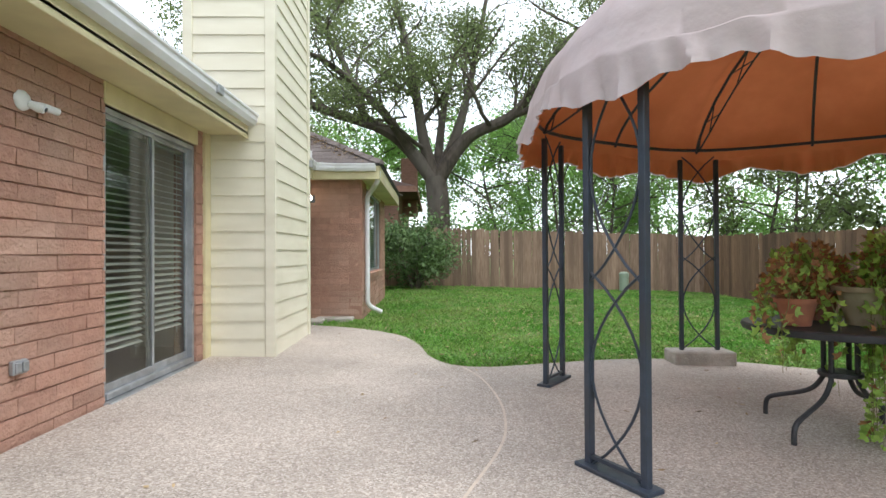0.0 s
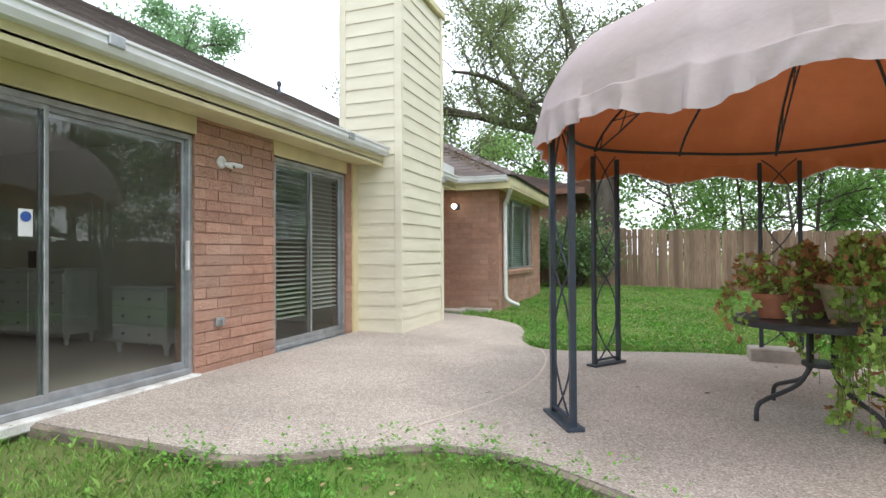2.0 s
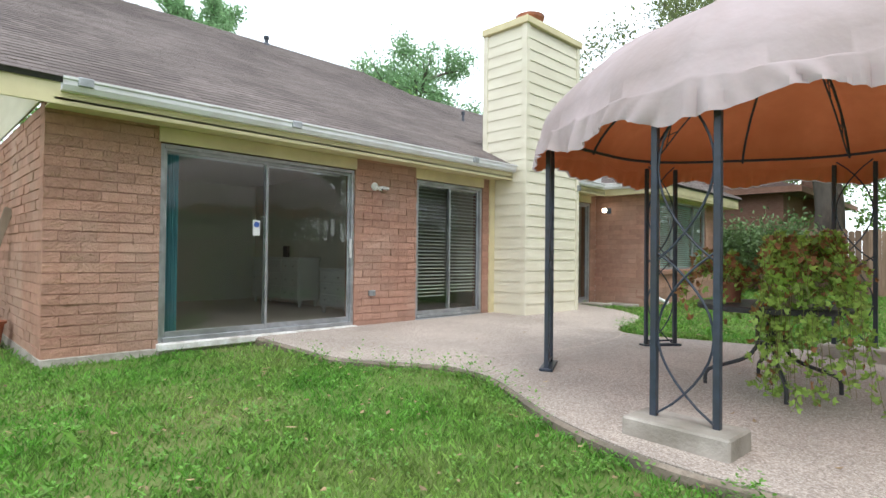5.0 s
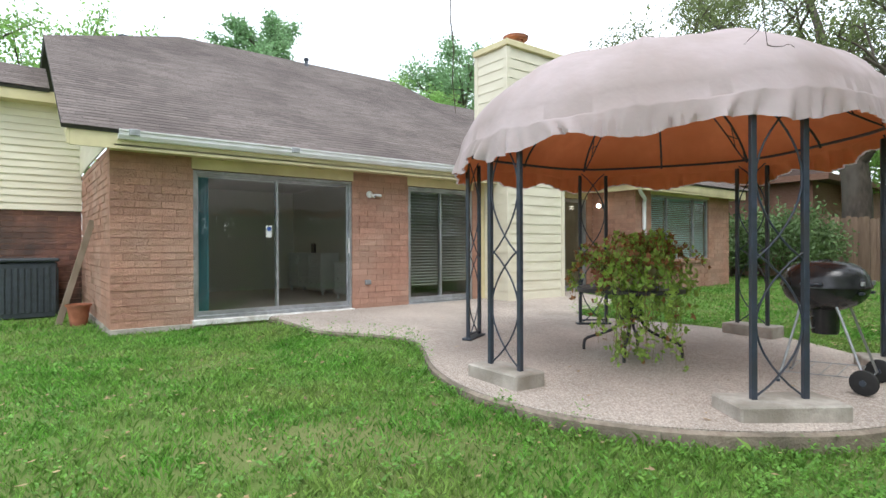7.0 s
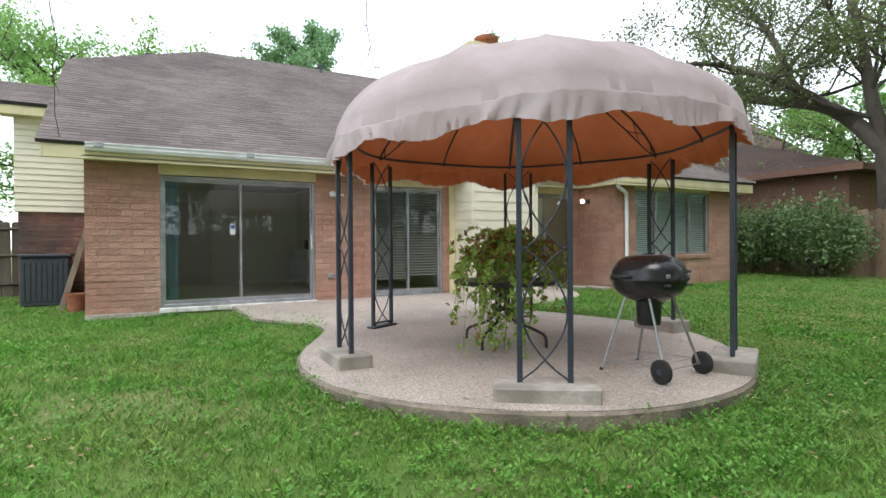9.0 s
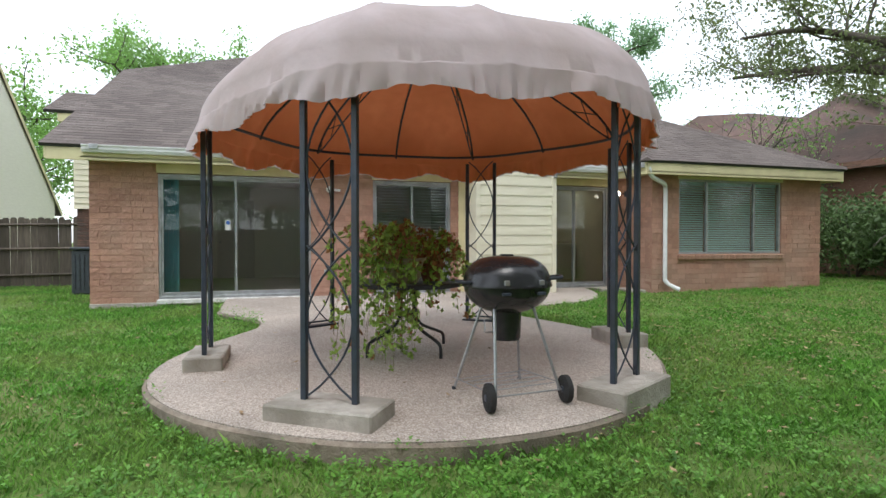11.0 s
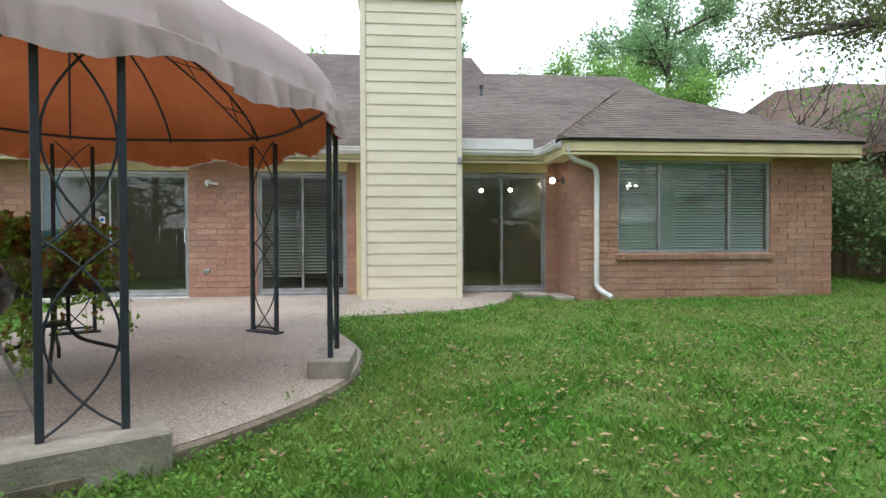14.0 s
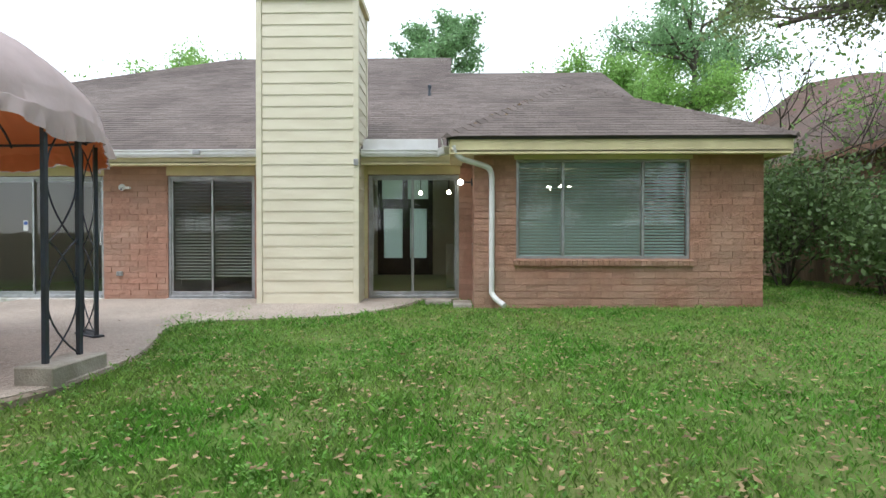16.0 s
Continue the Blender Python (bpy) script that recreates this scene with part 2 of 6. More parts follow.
def part(name, g, material, parent=None, label="", smooth=False):
    """Links what g holds as one mesh object, under parent where one is given."""
    ob = new(name, data_of(name, g, material, origin(parent), smooth))
    if parent is not None:
        ob.parent = parent
    if label:
        tagged(ob, label)
    return ob


def piece(name, me, parent, at, rz=0.0, ry=0.0, rx=0.0):
    """One of many alike pieces on shared mesh data."""
    ob = new(name, me)
    ob.parent = parent
    ob.location = Vector(at) - origin(parent)
    ob.rotation_euler = (rx, ry, rz)
    return ob


def thing(name, at, label, category, group=""):
    ob = new(name)
    ob.location = at
    ob.empty_display_size = 0.1
    return tagged(ob, label, category, group)


def structure(name, g, material, label="", smooth=False):
    return tagged(part(name, g, material, None, label, smooth), kind="structure")


def spline(pts, step=6, closed=False):
    """Points along a Catmull-Rom curve through pts."""
    pts = [Vector(p) for p in pts]
    k = len(pts)
    out = []
    for i in range(k if closed else k - 1):
        if closed:
            a, b, c, d = pts[i - 1], pts[i], pts[(i + 1) % k], pts[(i + 2) % k]
        else:
            a, b, c, d = pts[max(i - 1, 0)], pts[i], pts[i + 1], pts[min(i + 2, k - 1)]
        for j in range(step):
            t = j / step
            out.append(0.5 * (2 * b + (c - a) * t + (2 * a - 5 * b + 4 * c - d) * t * t + (3 * b - a - 3 * c + d) * t ** 3))
    if not closed:
        out.append(pts[-1])
    return out

# ---- ground and patio ----
def lawn_z(x, y):
    z = -0.075 - 0.030 * min(max(x, 0), 9) + 0.0095 * min(max(y, -12), 20)
    r = math.hypot(x - 2.7, y - 3.22)
    if 1.6 < r < 3.6 and x > 2.4:
        z -= 0.05 * math.exp(-((r - 2.3) / 0.42) ** 2) * min(1.0, (x - 2.4) / 1.4)
    return z + 0.012 * noise.noise((x * 0.7, y * 0.7, 0.3)) + 0.006 * noise.noise((x * 3, y * 3, 1.3))


def patio_z(x, y):
    return 0.03 - 0.02 * (x + 2.3) + 0.008 * min(max(y - 4.5, 0.0), 3.0)


EDGE = [(-2.30, 0.95), (-1.24, 0.95), (-0.66, 0.98), (-0.12, 1.30), (0.30, 1.54), (0.80, 1.53), (1.30, 1.28), (1.80, 1.0),
        (2.35, 0.80), (2.85, 0.74), (3.40, 0.82), (3.95, 1.10), (4.40, 1.52), (4.76, 2.05), (4.95, 2.6), (4.98, 3.15),
        (4.88, 3.72), (4.62, 4.25), (4.20, 4.75), (3.65, 5.15), (3.10, 5.42), (2.50, 5.50), (1.90, 5.43), (1.15, 5.18),
        (0.55, 4.98), (0.18, 5.08), (-0.04, 5.5), (-0.17, 6.2), (-0.43, 6.9), (-0.97, 7.43), (-1.6, 7.74), (-2.3, 7.93)]
outline = spline([(x, y, 0) for x, y in EDGE], 5)
poly = [(p.x, p.y) for p in outline]
poly_np = np.array(poly)


def inside(x, y):
    """Whether points (arrays) lie inside the patio's outline."""
    x, y = np.asarray(x, float), np.asarray(y, float)
    hit = np.zeros(x.shape, bool)
    k = len(poly)
    for i in range(k):
        (x0, y0), (x1, y1) = poly[i], poly[(i + 1) % k]
        c = ((y0 > y) != (y1 > y)) & (x < (x1 - x0) * (y - y0) / (y1 - y0 + 1e-12) + x0)
        hit ^= c
    return hit


def edge_distance(x, y):
    x, y = np.asarray(x, float), np.asarray(y, float)
    d = np.full(x.shape, 1e9)
    for i in range(len(poly) - 1):
        a, b = poly_np[i], poly_np[i + 1]
        ab = b - a
        t = np.clip(((x - a[0]) * ab[0] + (y - a[1]) * ab[1]) / (ab @ ab + 1e-12), 0, 1)
        d = np.minimum(d, np.hypot(x - a[0] - t * ab[0], y - a[1] - t * ab[1]))
    return d


def build_ground():
    fx = np.concatenate([[-400, -150, -60, -30], np.arange(-16, -3, 1.0), np.arange(-3, 9.01, 0.2), np.arange(10, 20, 1.5), [30, 60, 150, 400]])
    fy = np.concatenate([[-400, -150, -60, -30], np.arange(-14, -3, 1.0), np.arange(-3, 18.01, 0.2), np.arange(19, 30, 1.5), [40, 70, 150, 400]])
    xx, yy = np.meshgrid(fx, fy)
    low = (inside(xx, yy) & (edge_distance(xx, yy) > 0.22)) | ((xx < -2.6) & (yy > -1) & (yy < 13)) | ((xx < -1.4) & (yy > 9) & (yy < 13))
    g = G()
    g.v = [(float(x), float(y), lawn_z(x, y) - (0.22 if k else 0.0)) for x, y, k in zip(xx.ravel(), yy.ravel(), low.ravel())]
    w = len(fx)
    g.f = [(j * w + i, j * w + i + 1, (j + 1) * w + i + 1, (j + 1) * w + i) for j in range(len(fy) - 1) for i in range(w - 1)]
    return structure("ground", g, M_SOIL, "green lawn with bare mottled earth between the grass", True)


build_ground()

g = G()
k = len(poly)
g.v = [(x, y, patio_z(x, y)) for x, y in poly] + [(x, y, patio_z(x, y) - 0.012) for x, y in
       [(x + 0.0, y) for x, y in poly]] + [(x, y, -0.34) for x, y in poly]
g.f = [tuple(range(k))[::-1]] + [(i, (i + 1) % k, k + (i + 1) % k, k + i) for i in range(k)] + \
      [(k + i, k + (i + 1) % k, 2 * k + (i + 1) % k, 2 * k + i) for i in range(k)]
bm = bmesh.new()
vs = [bm.verts.new(p) for p in g.v]
for f in g.f:
    bm.faces.new([vs[i] for i in f])
bmesh.ops.recalc_face_normals(bm, faces=bm.faces[:])
me = bpy.data.meshes.new("patio")
bm.to_mesh(me)
bm.free()
me.materials.append(M_AGG)
patio = tagged(new("patio", me), "pinkish exposed-aggregate concrete patio with a curved edge", "patio", kind="structure")


def ribbon(path, width, zf, lift):
    g = G()
    path = [Vector(p) for p in path]
    for i, p in enumerate(path):
        d = (path[min(i + 1, len(path) - 1)] - path[max(i - 1, 0)]).normalized()
        s = Vector((-d.y, d.x, 0)) * width / 2
        for q in (p + s, p - s):
            g.v.append((q.x, q.y, zf(q.x, q.y) + lift))
    g.f = [(2 * i, 2 * i + 1, 2 * i + 3, 2 * i + 2) for i in range(len(path) - 1)]
    return g


# pale kerb along the slab's edge and the curved joint across it
M_EDGE = mat("slab_edge_concrete", (0.36, 0.30, 0.24), (0.24, 0.19, 0.15), 18, 0.95, 0.5, 60, c3=(0.15, 0.13, 0.10), big=2.2)
M_JOINT = mat("pale_joint_filler", (0.62, 0.53, 0.44), (0.52, 0.43, 0.36), 20, 0.9)
outer = [Vector((x, y, 0)) for x, y in poly]
g = G()
for i, p in enumerate(outer):
    d = (outer[min(i + 1, len(outer) - 1)] - outer[max(i - 1, 0)]).normalized()
    s = Vector((d.y, -d.x, 0))
    a, b = p + s * 0.004, p + s * (0.03 + 0.012 * noise.noise((p.x * 4, p.y * 4, 0)))
    zt = patio_z(p.x, p.y) - 0.012
    g.v += [(a.x, a.y, zt + 0.004), (b.x, b.y, zt - 0.015), (b.x, b.y, -0.33), (a.x, a.y, -0.33)]
g.f = [(4 * i + j, 4 * i + j + 1, 4 * i + j + 5, 4 * i + j + 4) for i in range(len(outer) - 1) for j in range(3)]
structure("trim", g, M_EDGE, "rough worn concrete rim of the patio", True)

# ---- house ----
WX, WING_X, SOFFIT = -2.32, -1.17, 2.33


def brick_wall(name, label, u0, u1, z0, z1, place, holes=(), near=None, mats=(M_BRICK, M_MORTAR), thick=0.22, bl=0.32, bh=0.1, seed=1):
    """A wall along u from u0 to u1; place(u, depth, z) gives the world point, depth into the wall. holes: (u0, u1, z0, z1)."""
    rnd = random.Random(seed)
    back = G()
    us = sorted({u0, u1, *[h[0] for h in holes], *[h[1] for h in holes]})
    zs = sorted({z0, z1, *[h[2] for h in holes], *[h[3] for h in holes]})

    def block(gg, ua, ub, da, db, za, zb):
        c = [place(u, d, z) for z in (za, zb) for d in (da, db) for u in (ua, ub)]
        gg.add(c, [(0, 2, 3, 1), (4, 5, 7, 6), (0, 1, 5, 4), (2, 6, 7, 3), (0, 4, 6, 2), (1, 3, 7, 5)])

    for a, b in zip(us, us[1:]):
        for c, d in zip(zs, zs[1:]):
            um, zm = (a + b) / 2, (c + d) / 2
            if not any(h[0] < um < h[1] and h[2] < zm < h[3] for h in holes):
                block(back, a, b, 0.012, thick, c, d)
    wall = structure(name, back, mats[1], label)
    rest = G()
    row, z, count = 0, z0, 0
    while z < z1 - 0.02:
        zt = min(z + bh, z1) - 0.010
        cuts = [u0] + sorted(e for h in holes if h[2] < (z + zt) / 2 < h[3] for e in h[:2] if u0 < e < u1) + [u1]
        for a, b in zip(cuts, cuts[1:]):
            um = (a + b) / 2
            if any(h[0] < um < h[1] and h[2] < (z + zt) / 2 < h[3] for h in holes):
                continue
            u = a - (bl / 2 if row % 2 else 0.0) - (rnd.random() * 0.04)
            while u < b - 0.001:
                s, e = max(u, a), min(u + bl - 0.006, b)
                if e - s > 0.02:
                    out = rnd.uniform(-0.004, 0.003)
                    dz = rnd.uniform(-0.0025, 0.0025)
                    q = G()
                    wob = [rnd.uniform(-0.0045, 0.0045) for _ in range(8)]
                    c = [Vector(place(uu + wob[i] * 0.5, dd + (wob[i] if dd < 0.01 else 0), zz + dz)) for i, (zz, dd, uu) in
                         enumerate((zz, dd, uu) for zz in (z, zt) for dd in (out, 0.021) for uu in (s, e))]
                    q.add(c, [(0, 2, 3, 1), (4, 5, 7, 6), (0, 1, 5, 4), (2, 6, 7, 3), (0, 4, 6, 2), (1, 3, 7, 5)])
                    if near and near((s + e) / 2, z) and count < 290:
                        part("brick", q, mats[0], wall)
                        count += 1
                    else:
                        rest.add(q.v, q.f)
                u += bl
        z += bh
        row += 1
    tagged(part("brickwork", rest, mats[0], wall), kind="stuff")
    return wall


DOORS = [(-0.13, 2.37, 0.0, 2.17), (3.50, 5.02, 0.0, 2.17), (6.99, 8.55, 0.0, 2.18)]
brick_wall("wall_east", "long wall of rough orange-pink bricks with sliding doors", -1.14, 8.77, 0.0, SOFFIT + 0.06, lambda u, d, z: (WX - d, u, z),
           DOORS + [(5.36, 6.88, 0.0, 2.5)], near=lambda u, z: 2.3 < u < 5.2)
brick_wall("wall_south", "side wall of rough orange-pink bricks", -6.2, WX - 0.02, 0.0, SOFFIT + 0.06, lambda u, d, z: (u, -1.14 + d, z), seed=2)
WINDOW = (9.40, 12.0, 0.76, 2.26)
brick_wall("wall_wing", "wing wall of orange-pink bricks round a wide window", 8.77, 13.08, -0.02, SOFFIT + 0.06, lambda u, d, z: (WING_X - d, u, z), [WINDOW], near=lambda u, z: True, seed=3)
brick_wall("wall_wing_side", "short return wall of orange-pink bricks", WX, WING_X - 0.02, 0.0, SOFFIT + 0.06, lambda u, d, z: (u, 8.77 + d, z), seed=4)
brick_wall("wall_wing_north", "end wall of orange-pink bricks", -6.0, WING_X - 0.02, 0.0, SOFFIT + 0.06, lambda u, d, z: (u, 13.08 - d, z), seed=5)

# concrete footing under the walls
g = G()
g.box((WX - 0.3, -1.15, -0.3), (WX + 0.012, 0.95, 0.0), 0.008)
g.box((WX - 0.3, 0.95, -0.3), (WX + 0.004, 8.77, 0.0))
g.box((WING_X - 0.3, 8.76, -0.3), (WING_X + 0.008, 13.09, -0.02), 0.006)
g.box((-6.2, -1.15, -0.3), (WX - 0.3, -0.9, 0.0))
structure("footing", g, M_CONC, "grey concrete footing at the foot of the brick walls")

# soffits, fascias and headers
EX = -1.90
g = G()
g.box((-2.56, -1.14, SOFFIT), (EX, 5.30, SOFFIT + 0.02))
g.box((-2.56, 6.93, SOFFIT), (EX, 8.60, SOFFIT + 0.02))
g.box((-2.0, 8.42, SOFFIT - 0.003), (-0.84, 13.3, SOFFIT + 0.017))
structure("ceiling", g, M_TRIM, "cream painted soffit under the eaves")
for a, b in (((-1.925, -1.60, 2.29), (EX, 5.295, 2.53)), ((-1.925, 6.94, 2.29), (EX, 8.42, 2.52)),
             ((-0.862, 8.42, 2.29), (-0.84, 13.32, 2.52)), ((-1.9, 8.40, 2.29), (-0.86, 8.42, 2.52)), ((-6, 13.3, 2.29), (-0.862, 13.32, 2.52))):
    structure("trim", G().box(a, b, 0.004), M_TRIM, "cream painted fascia board")
for y0, y1, _, zt in DOORS:
    structure("trim", G().box((WX - 0.06, y0 - 0.02, zt), (WX + 0.012, y1 + 0.02, SOFFIT - 0.002), 0.006), M_TRIM, "cream painted header board over the door")
structure("trim", G().box((WX - 0.02, 5.18, 0.03), (WX + 0.03, 5.31, SOFFIT - 0.002), 0.006), M_TRIM, "cream corner board")
structure("trim", G().box((WX - 0.02, 6.92, 0.03), (WX + 0.03, 6.98, SOFFIT - 0.002), 0.006), M_TRIM, "cream corner board")


# roof planes with shingle courses
def plane_z(x):
    return 2.545 + 0.505 * (EX - x)


def roof_slab(name, pts, label, thick=0.05):
    pts = [Vector(p) for p in pts]
    nrm = (pts[1] - pts[0]).cross(pts[2] - pts[0]).normalized()
    if nrm.z < 0:
        nrm = -nrm
    k = len(pts)
    g = G()
    g.v = [tuple(p) for p in pts] + [tuple(p - nrm * thick) for p in pts]
    g.f = [tuple(range(k)), tuple(range(k, 2 * k))[::-1]] + [(i, k + i, k + (i + 1) % k, (i + 1) % k) for i in range(k)]
    return structure(name, g, M_ROOFDECK, label)


def shingles(roof, pts, o, along, up, exposure=0.145, width=0.31, near_rows=0, seed=7):
    """Rows of shingle tabs over the polygon pts, from o, u along the eave and v up the slope."""
    rnd = random.Random(seed)
    along, up, o = Vector(along).normalized(), Vector(up).normalized(), Vector(o)
    nrm = along.cross(up)
    if nrm.z < 0:
        nrm = -nrm
    uv = [((Vector(p) - o).dot(along), (Vector(p) - o).dot(up)) for p in pts]
    v1 = max(b for _, b in uv)
    rest, count = G(), 0
    for r in range(int(v1 / exposure) + 1):
        v = r * exposure
        vm = v + exposure * 0.5
        cuts = sorted(p[0] + (q[0] - p[0]) * (vm - p[1]) / (q[1] - p[1]) for p, q in zip(uv, uv[1:] + uv[:1]) if (p[1] > vm) != (q[1] > vm))
        for c0, c1 in zip(cuts[::2], cuts[1::2]):
            u = c0 - rnd.random() * width
            while u < c1:
                w = width * rnd.uniform(0.7, 1.1)
                lo, hi = max(u, c0), min(u + w - 0.004, c1)
                u += w
                if hi - lo < 0.02:
                    continue
                t = rnd.uniform(0.0065, 0.0095)
                top = [o + along * q + up * (v + k) + nrm * h for q, k, h in ((lo, -0.010, t), (hi, -0.010, t), (hi, exposure, 0.003), (lo, exposure, 0.003))]
                low = [p - nrm * (t - 0.0005) for p in top[:2]]
                q = G().add(top + low, [(0, 1, 2, 3), (4, 5, 1, 0), (0, 3, 4), (1, 5, 2)])
                if r < near_rows and count < 290:
                    part("shingle", q, M_SHINGLE, roof)
                    count += 1
                else:
                    rest.add(q.v, q.f)
    tagged(part("shingles", rest, M_SHINGLE, roof), kind="stuff")


E0 = -1.86
main_pts = [(E0, -1.68, plane_z(E0)), (E0, 8.45, plane_z(E0)), (-5.0, 10.7, plane_z(-5.0)), (-5.0, 12.45, plane_z(-5.0)),
            (-8.0, 12.45, plane_z(-8.0)), (-8.0, 8.38, plane_z(-8.0)), (-10.4, 8.38, plane_z(-10.4)), (-10.4, 1.45, plane_z(-10.4)), (-7.0, -1.68, plane_z(-7.0))]
RAKE = [(x, y, plane_z(x) - d) for y in (-1.625, -1.60) for x, d in ((-1.90, 0.06), (-7.0, 0.06), (-7.0, 0.24), (-1.90, 0.24))]
structure("trim", G().add(RAKE, [(0, 1, 2, 3), (7, 6, 5, 4), (0, 3, 7, 4), (3, 2, 6, 7), (1, 5, 6, 2), (0, 4, 5, 1)]), M_TRIM, "cream painted rake board")
RAKE = [(x, y, plane_z(x) - d) for y in (-1.598, -1.155) for x, d in ((-1.93, 0.075), (-7.0, 0.075), (-7.0, 0.095), (-1.93, 0.095))]
structure("ceiling", G().add(RAKE, [(0, 1, 2, 3), (7, 6, 5, 4), (0, 3, 7, 4), (3, 2, 6, 7), (1, 5, 6, 2), (0, 4, 5, 1)]), M_TRIM, "cream painted soffit under the sloping roof edge")
roof_main = roof_slab("roof", main_pts, "long brown-grey asphalt shingle roof slope, weathered")
slope = Vector((-1, 0, 0.505))
shingles(roof_main, main_pts, (E0, -1.68, plane_z(E0)), (0, 1, 0), slope, near_rows=6)
roof_slab("roof", [(-7.0, -1.68, plane_z(-7.0)), (-10.4, 1.45, plane_z(-10.4)), (-14, -1.68, plane_z(-7.0) - 0.3)], "hipped end of the shingle roof")
structure("gable_wall", G().add([(-1.95, -1.17, 2.4), (-7.0, -1.17, 2.4), (-7.0, -1.17, plane_z(-7.0) - 0.06), (-1.95, -1.17, plane_z(-1.95) - 0.06),
          (-1.95, -1.15, 2.4), (-7.0, -1.15, 2.4), (-7.0, -1.15, plane_z(-7.0) - 0.06), (-1.95, -1.15, plane_z(-1.95) - 0.06)],
          [(0, 1, 2, 3), (7, 6, 5, 4), (0, 3, 7, 4), (1, 5, 6, 2)]), M_SIDING, "cream siding in the gable")
structure("gable_wall", G().add([(-4.9, 12.42, 2.4), (-8.0, 12.42, 2.4), (-8.0, 12.42, plane_z(-8.0) - 0.06), (-4.9, 12.42, plane_z(-4.9) - 0.06),
          (-4.9, 12.39, 2.4), (-8.0, 12.39, 2.4), (-8.0, 12.39, plane_z(-8.0) - 0.06), (-4.9, 12.39, plane_z(-4.9) - 0.06)],
          [(0, 3, 2, 1), (4, 5, 6, 7), (1, 2, 6, 5)]), M_SIDING, "cream siding in the gable")
# wing hip
A, B, T, S = (-0.80, 8.36, 2.545), (-0.80, 13.36, 2.545), (-4.0, 10.70, 4.15), (-5.15, 10.70, 4.15)
V = (E0, 8.40, plane_z(E0))
wing_front = roof_slab("roof", [A, B, T], "front slope of the hipped shingle roof")
shingles(wing_front, [A, B, T], A, (0, 1, 0), Vector(T) - Vector((A[0], T[1], A[2])), near_rows=0, seed=9)
wing_left = roof_slab("roof", [A, T, S, V], "side slope of the hipped shingle roof")
shingles(wing_left, [A, T, S, (-2.0, 8.36, 2.545)], A, (-1, 0, 0), Vector((0, T[1] - A[1], T[2] - A[2])), seed=10)
C = (-9.0, 13.36, 2.545)
wing_right = roof_slab("roof", [B, C, (-9.0, 10.70, 4.15), T], "side slope of the hipped shingle roof")
g = G()
for a, b in ((A, T), (B, T), (T, S)):
    a, b = Vector(a), Vector(b)
    k = int((b - a).length / 0.2)
    d = (b - a).normalized()
    s = d.cross(Vector((0, 0, 1))).normalized() * 0.11
    for i in range(k):
        p, q = a + (b - a) * (i / k), a + (b - a) * ((i + 1.15) / k)
        g.add([p + s + Vector((0, 0, -0.02)), p + Vector((0, 0, 0.05)), p - s + Vector((0, 0, -0.02)), q + s + Vector((0, 0, -0.03)), q + Vector((0, 0, 0.035)), q - s + Vector((0, 0, -0.03))],
              [(0, 1, 4, 3), (1, 2, 5, 4), (0, 2, 1)])
tagged(structure("roof_ridge", g, M_SHINGLE, "row of brown shingle caps along the hips"), kind="structure")


# chimney with lap siding
CX0, CX1, CY0, CY1, CTOP = -2.55, -1.63, 5.30, 6.94, 5.0
chimney = thing("chimney", (-2.1, 6.2, 0.03), "tall chimney clad in pale cream lap siding beside the sliding door", "chimney")
part("core", G().box((CX0 + 0.03, CY0 + 0.03, 0.03), (CX1 - 0.03, CY1 - 0.03, CTOP)), M_SIDING, chimney)


def lap_board(length, axis):
    h, t = 0.198, 0.020
    a = G()
    v = [(0, 0, 0), (0, t, 0), (0, 0.006, h), (0, -0.004, h), (length, 0, 0), (length, t, 0), (length, 0.006, h), (length, -0.004, h)]
    a.add(v, [(0, 1, 2, 3)[::-1], (4, 5, 6, 7), (1, 5, 6, 2)[::-1], (0, 4, 5, 1)[::-1], (3, 2, 6, 7)[::-1]])
    return data_of("siding_board", a, M_SIDING)


front_me, side_me = lap_board(CY1 - CY0 - 0.18, 0), lap_board(CX1 - CX0 - 0.10, 0)
STEP = 0.186
for i in range(26):
    z = 0.031 + i * STEP
    piece("siding_board", front_me, chimney, (CX1 - 0.028, CY1 - 0.09, z), rz=radians(-90))
    piece("siding_board", side_me, chimney, (CX1 - 0.09, CY0 + 0.028, z), rz=radians(180))
    piece("siding_board", side_me, chimney, (CX0 + 0.01, CY1 - 0.028, z), rz=0)
for a, b in (((CX1 - 0.10, CY0 - 0.004, 0.03), (CX1 + 0.006, CY0 + 0.085, CTOP)), ((CX1 - 0.05, CY1 - 0.085, 0.03), (CX1 + 0.006, CY1 + 0.006, CTOP)),
             ((CX0 - 0.03, CY0 - 0.002, 0.03), (CX0 + 0.07, CY0 + 0.08, CTOP)), ((CX0 - 0.03, CY1 - 0.08, 2.4), (CX0 + 0.07, CY1 + 0.004, CTOP))):
    part("corner_board", G().box(a, b, 0.004), M_SIDING, chimney)
cap = part("cap", G().box((CX0 - 0.04, CY0 - 0.04, CTOP - 0.10), (CX1 + 0.04, CY1 + 0.04, CTOP + 0.02), 0.01), M_TRIM, chimney, "cream cap board round the chimney top")
M_FLUE = mat("terracotta", (0.42, 0.16, 0.09), (0.30, 0.11, 0.06), 10, 0.85, 0.2, 50, c3=(0.22, 0.10, 0.07), big=3)
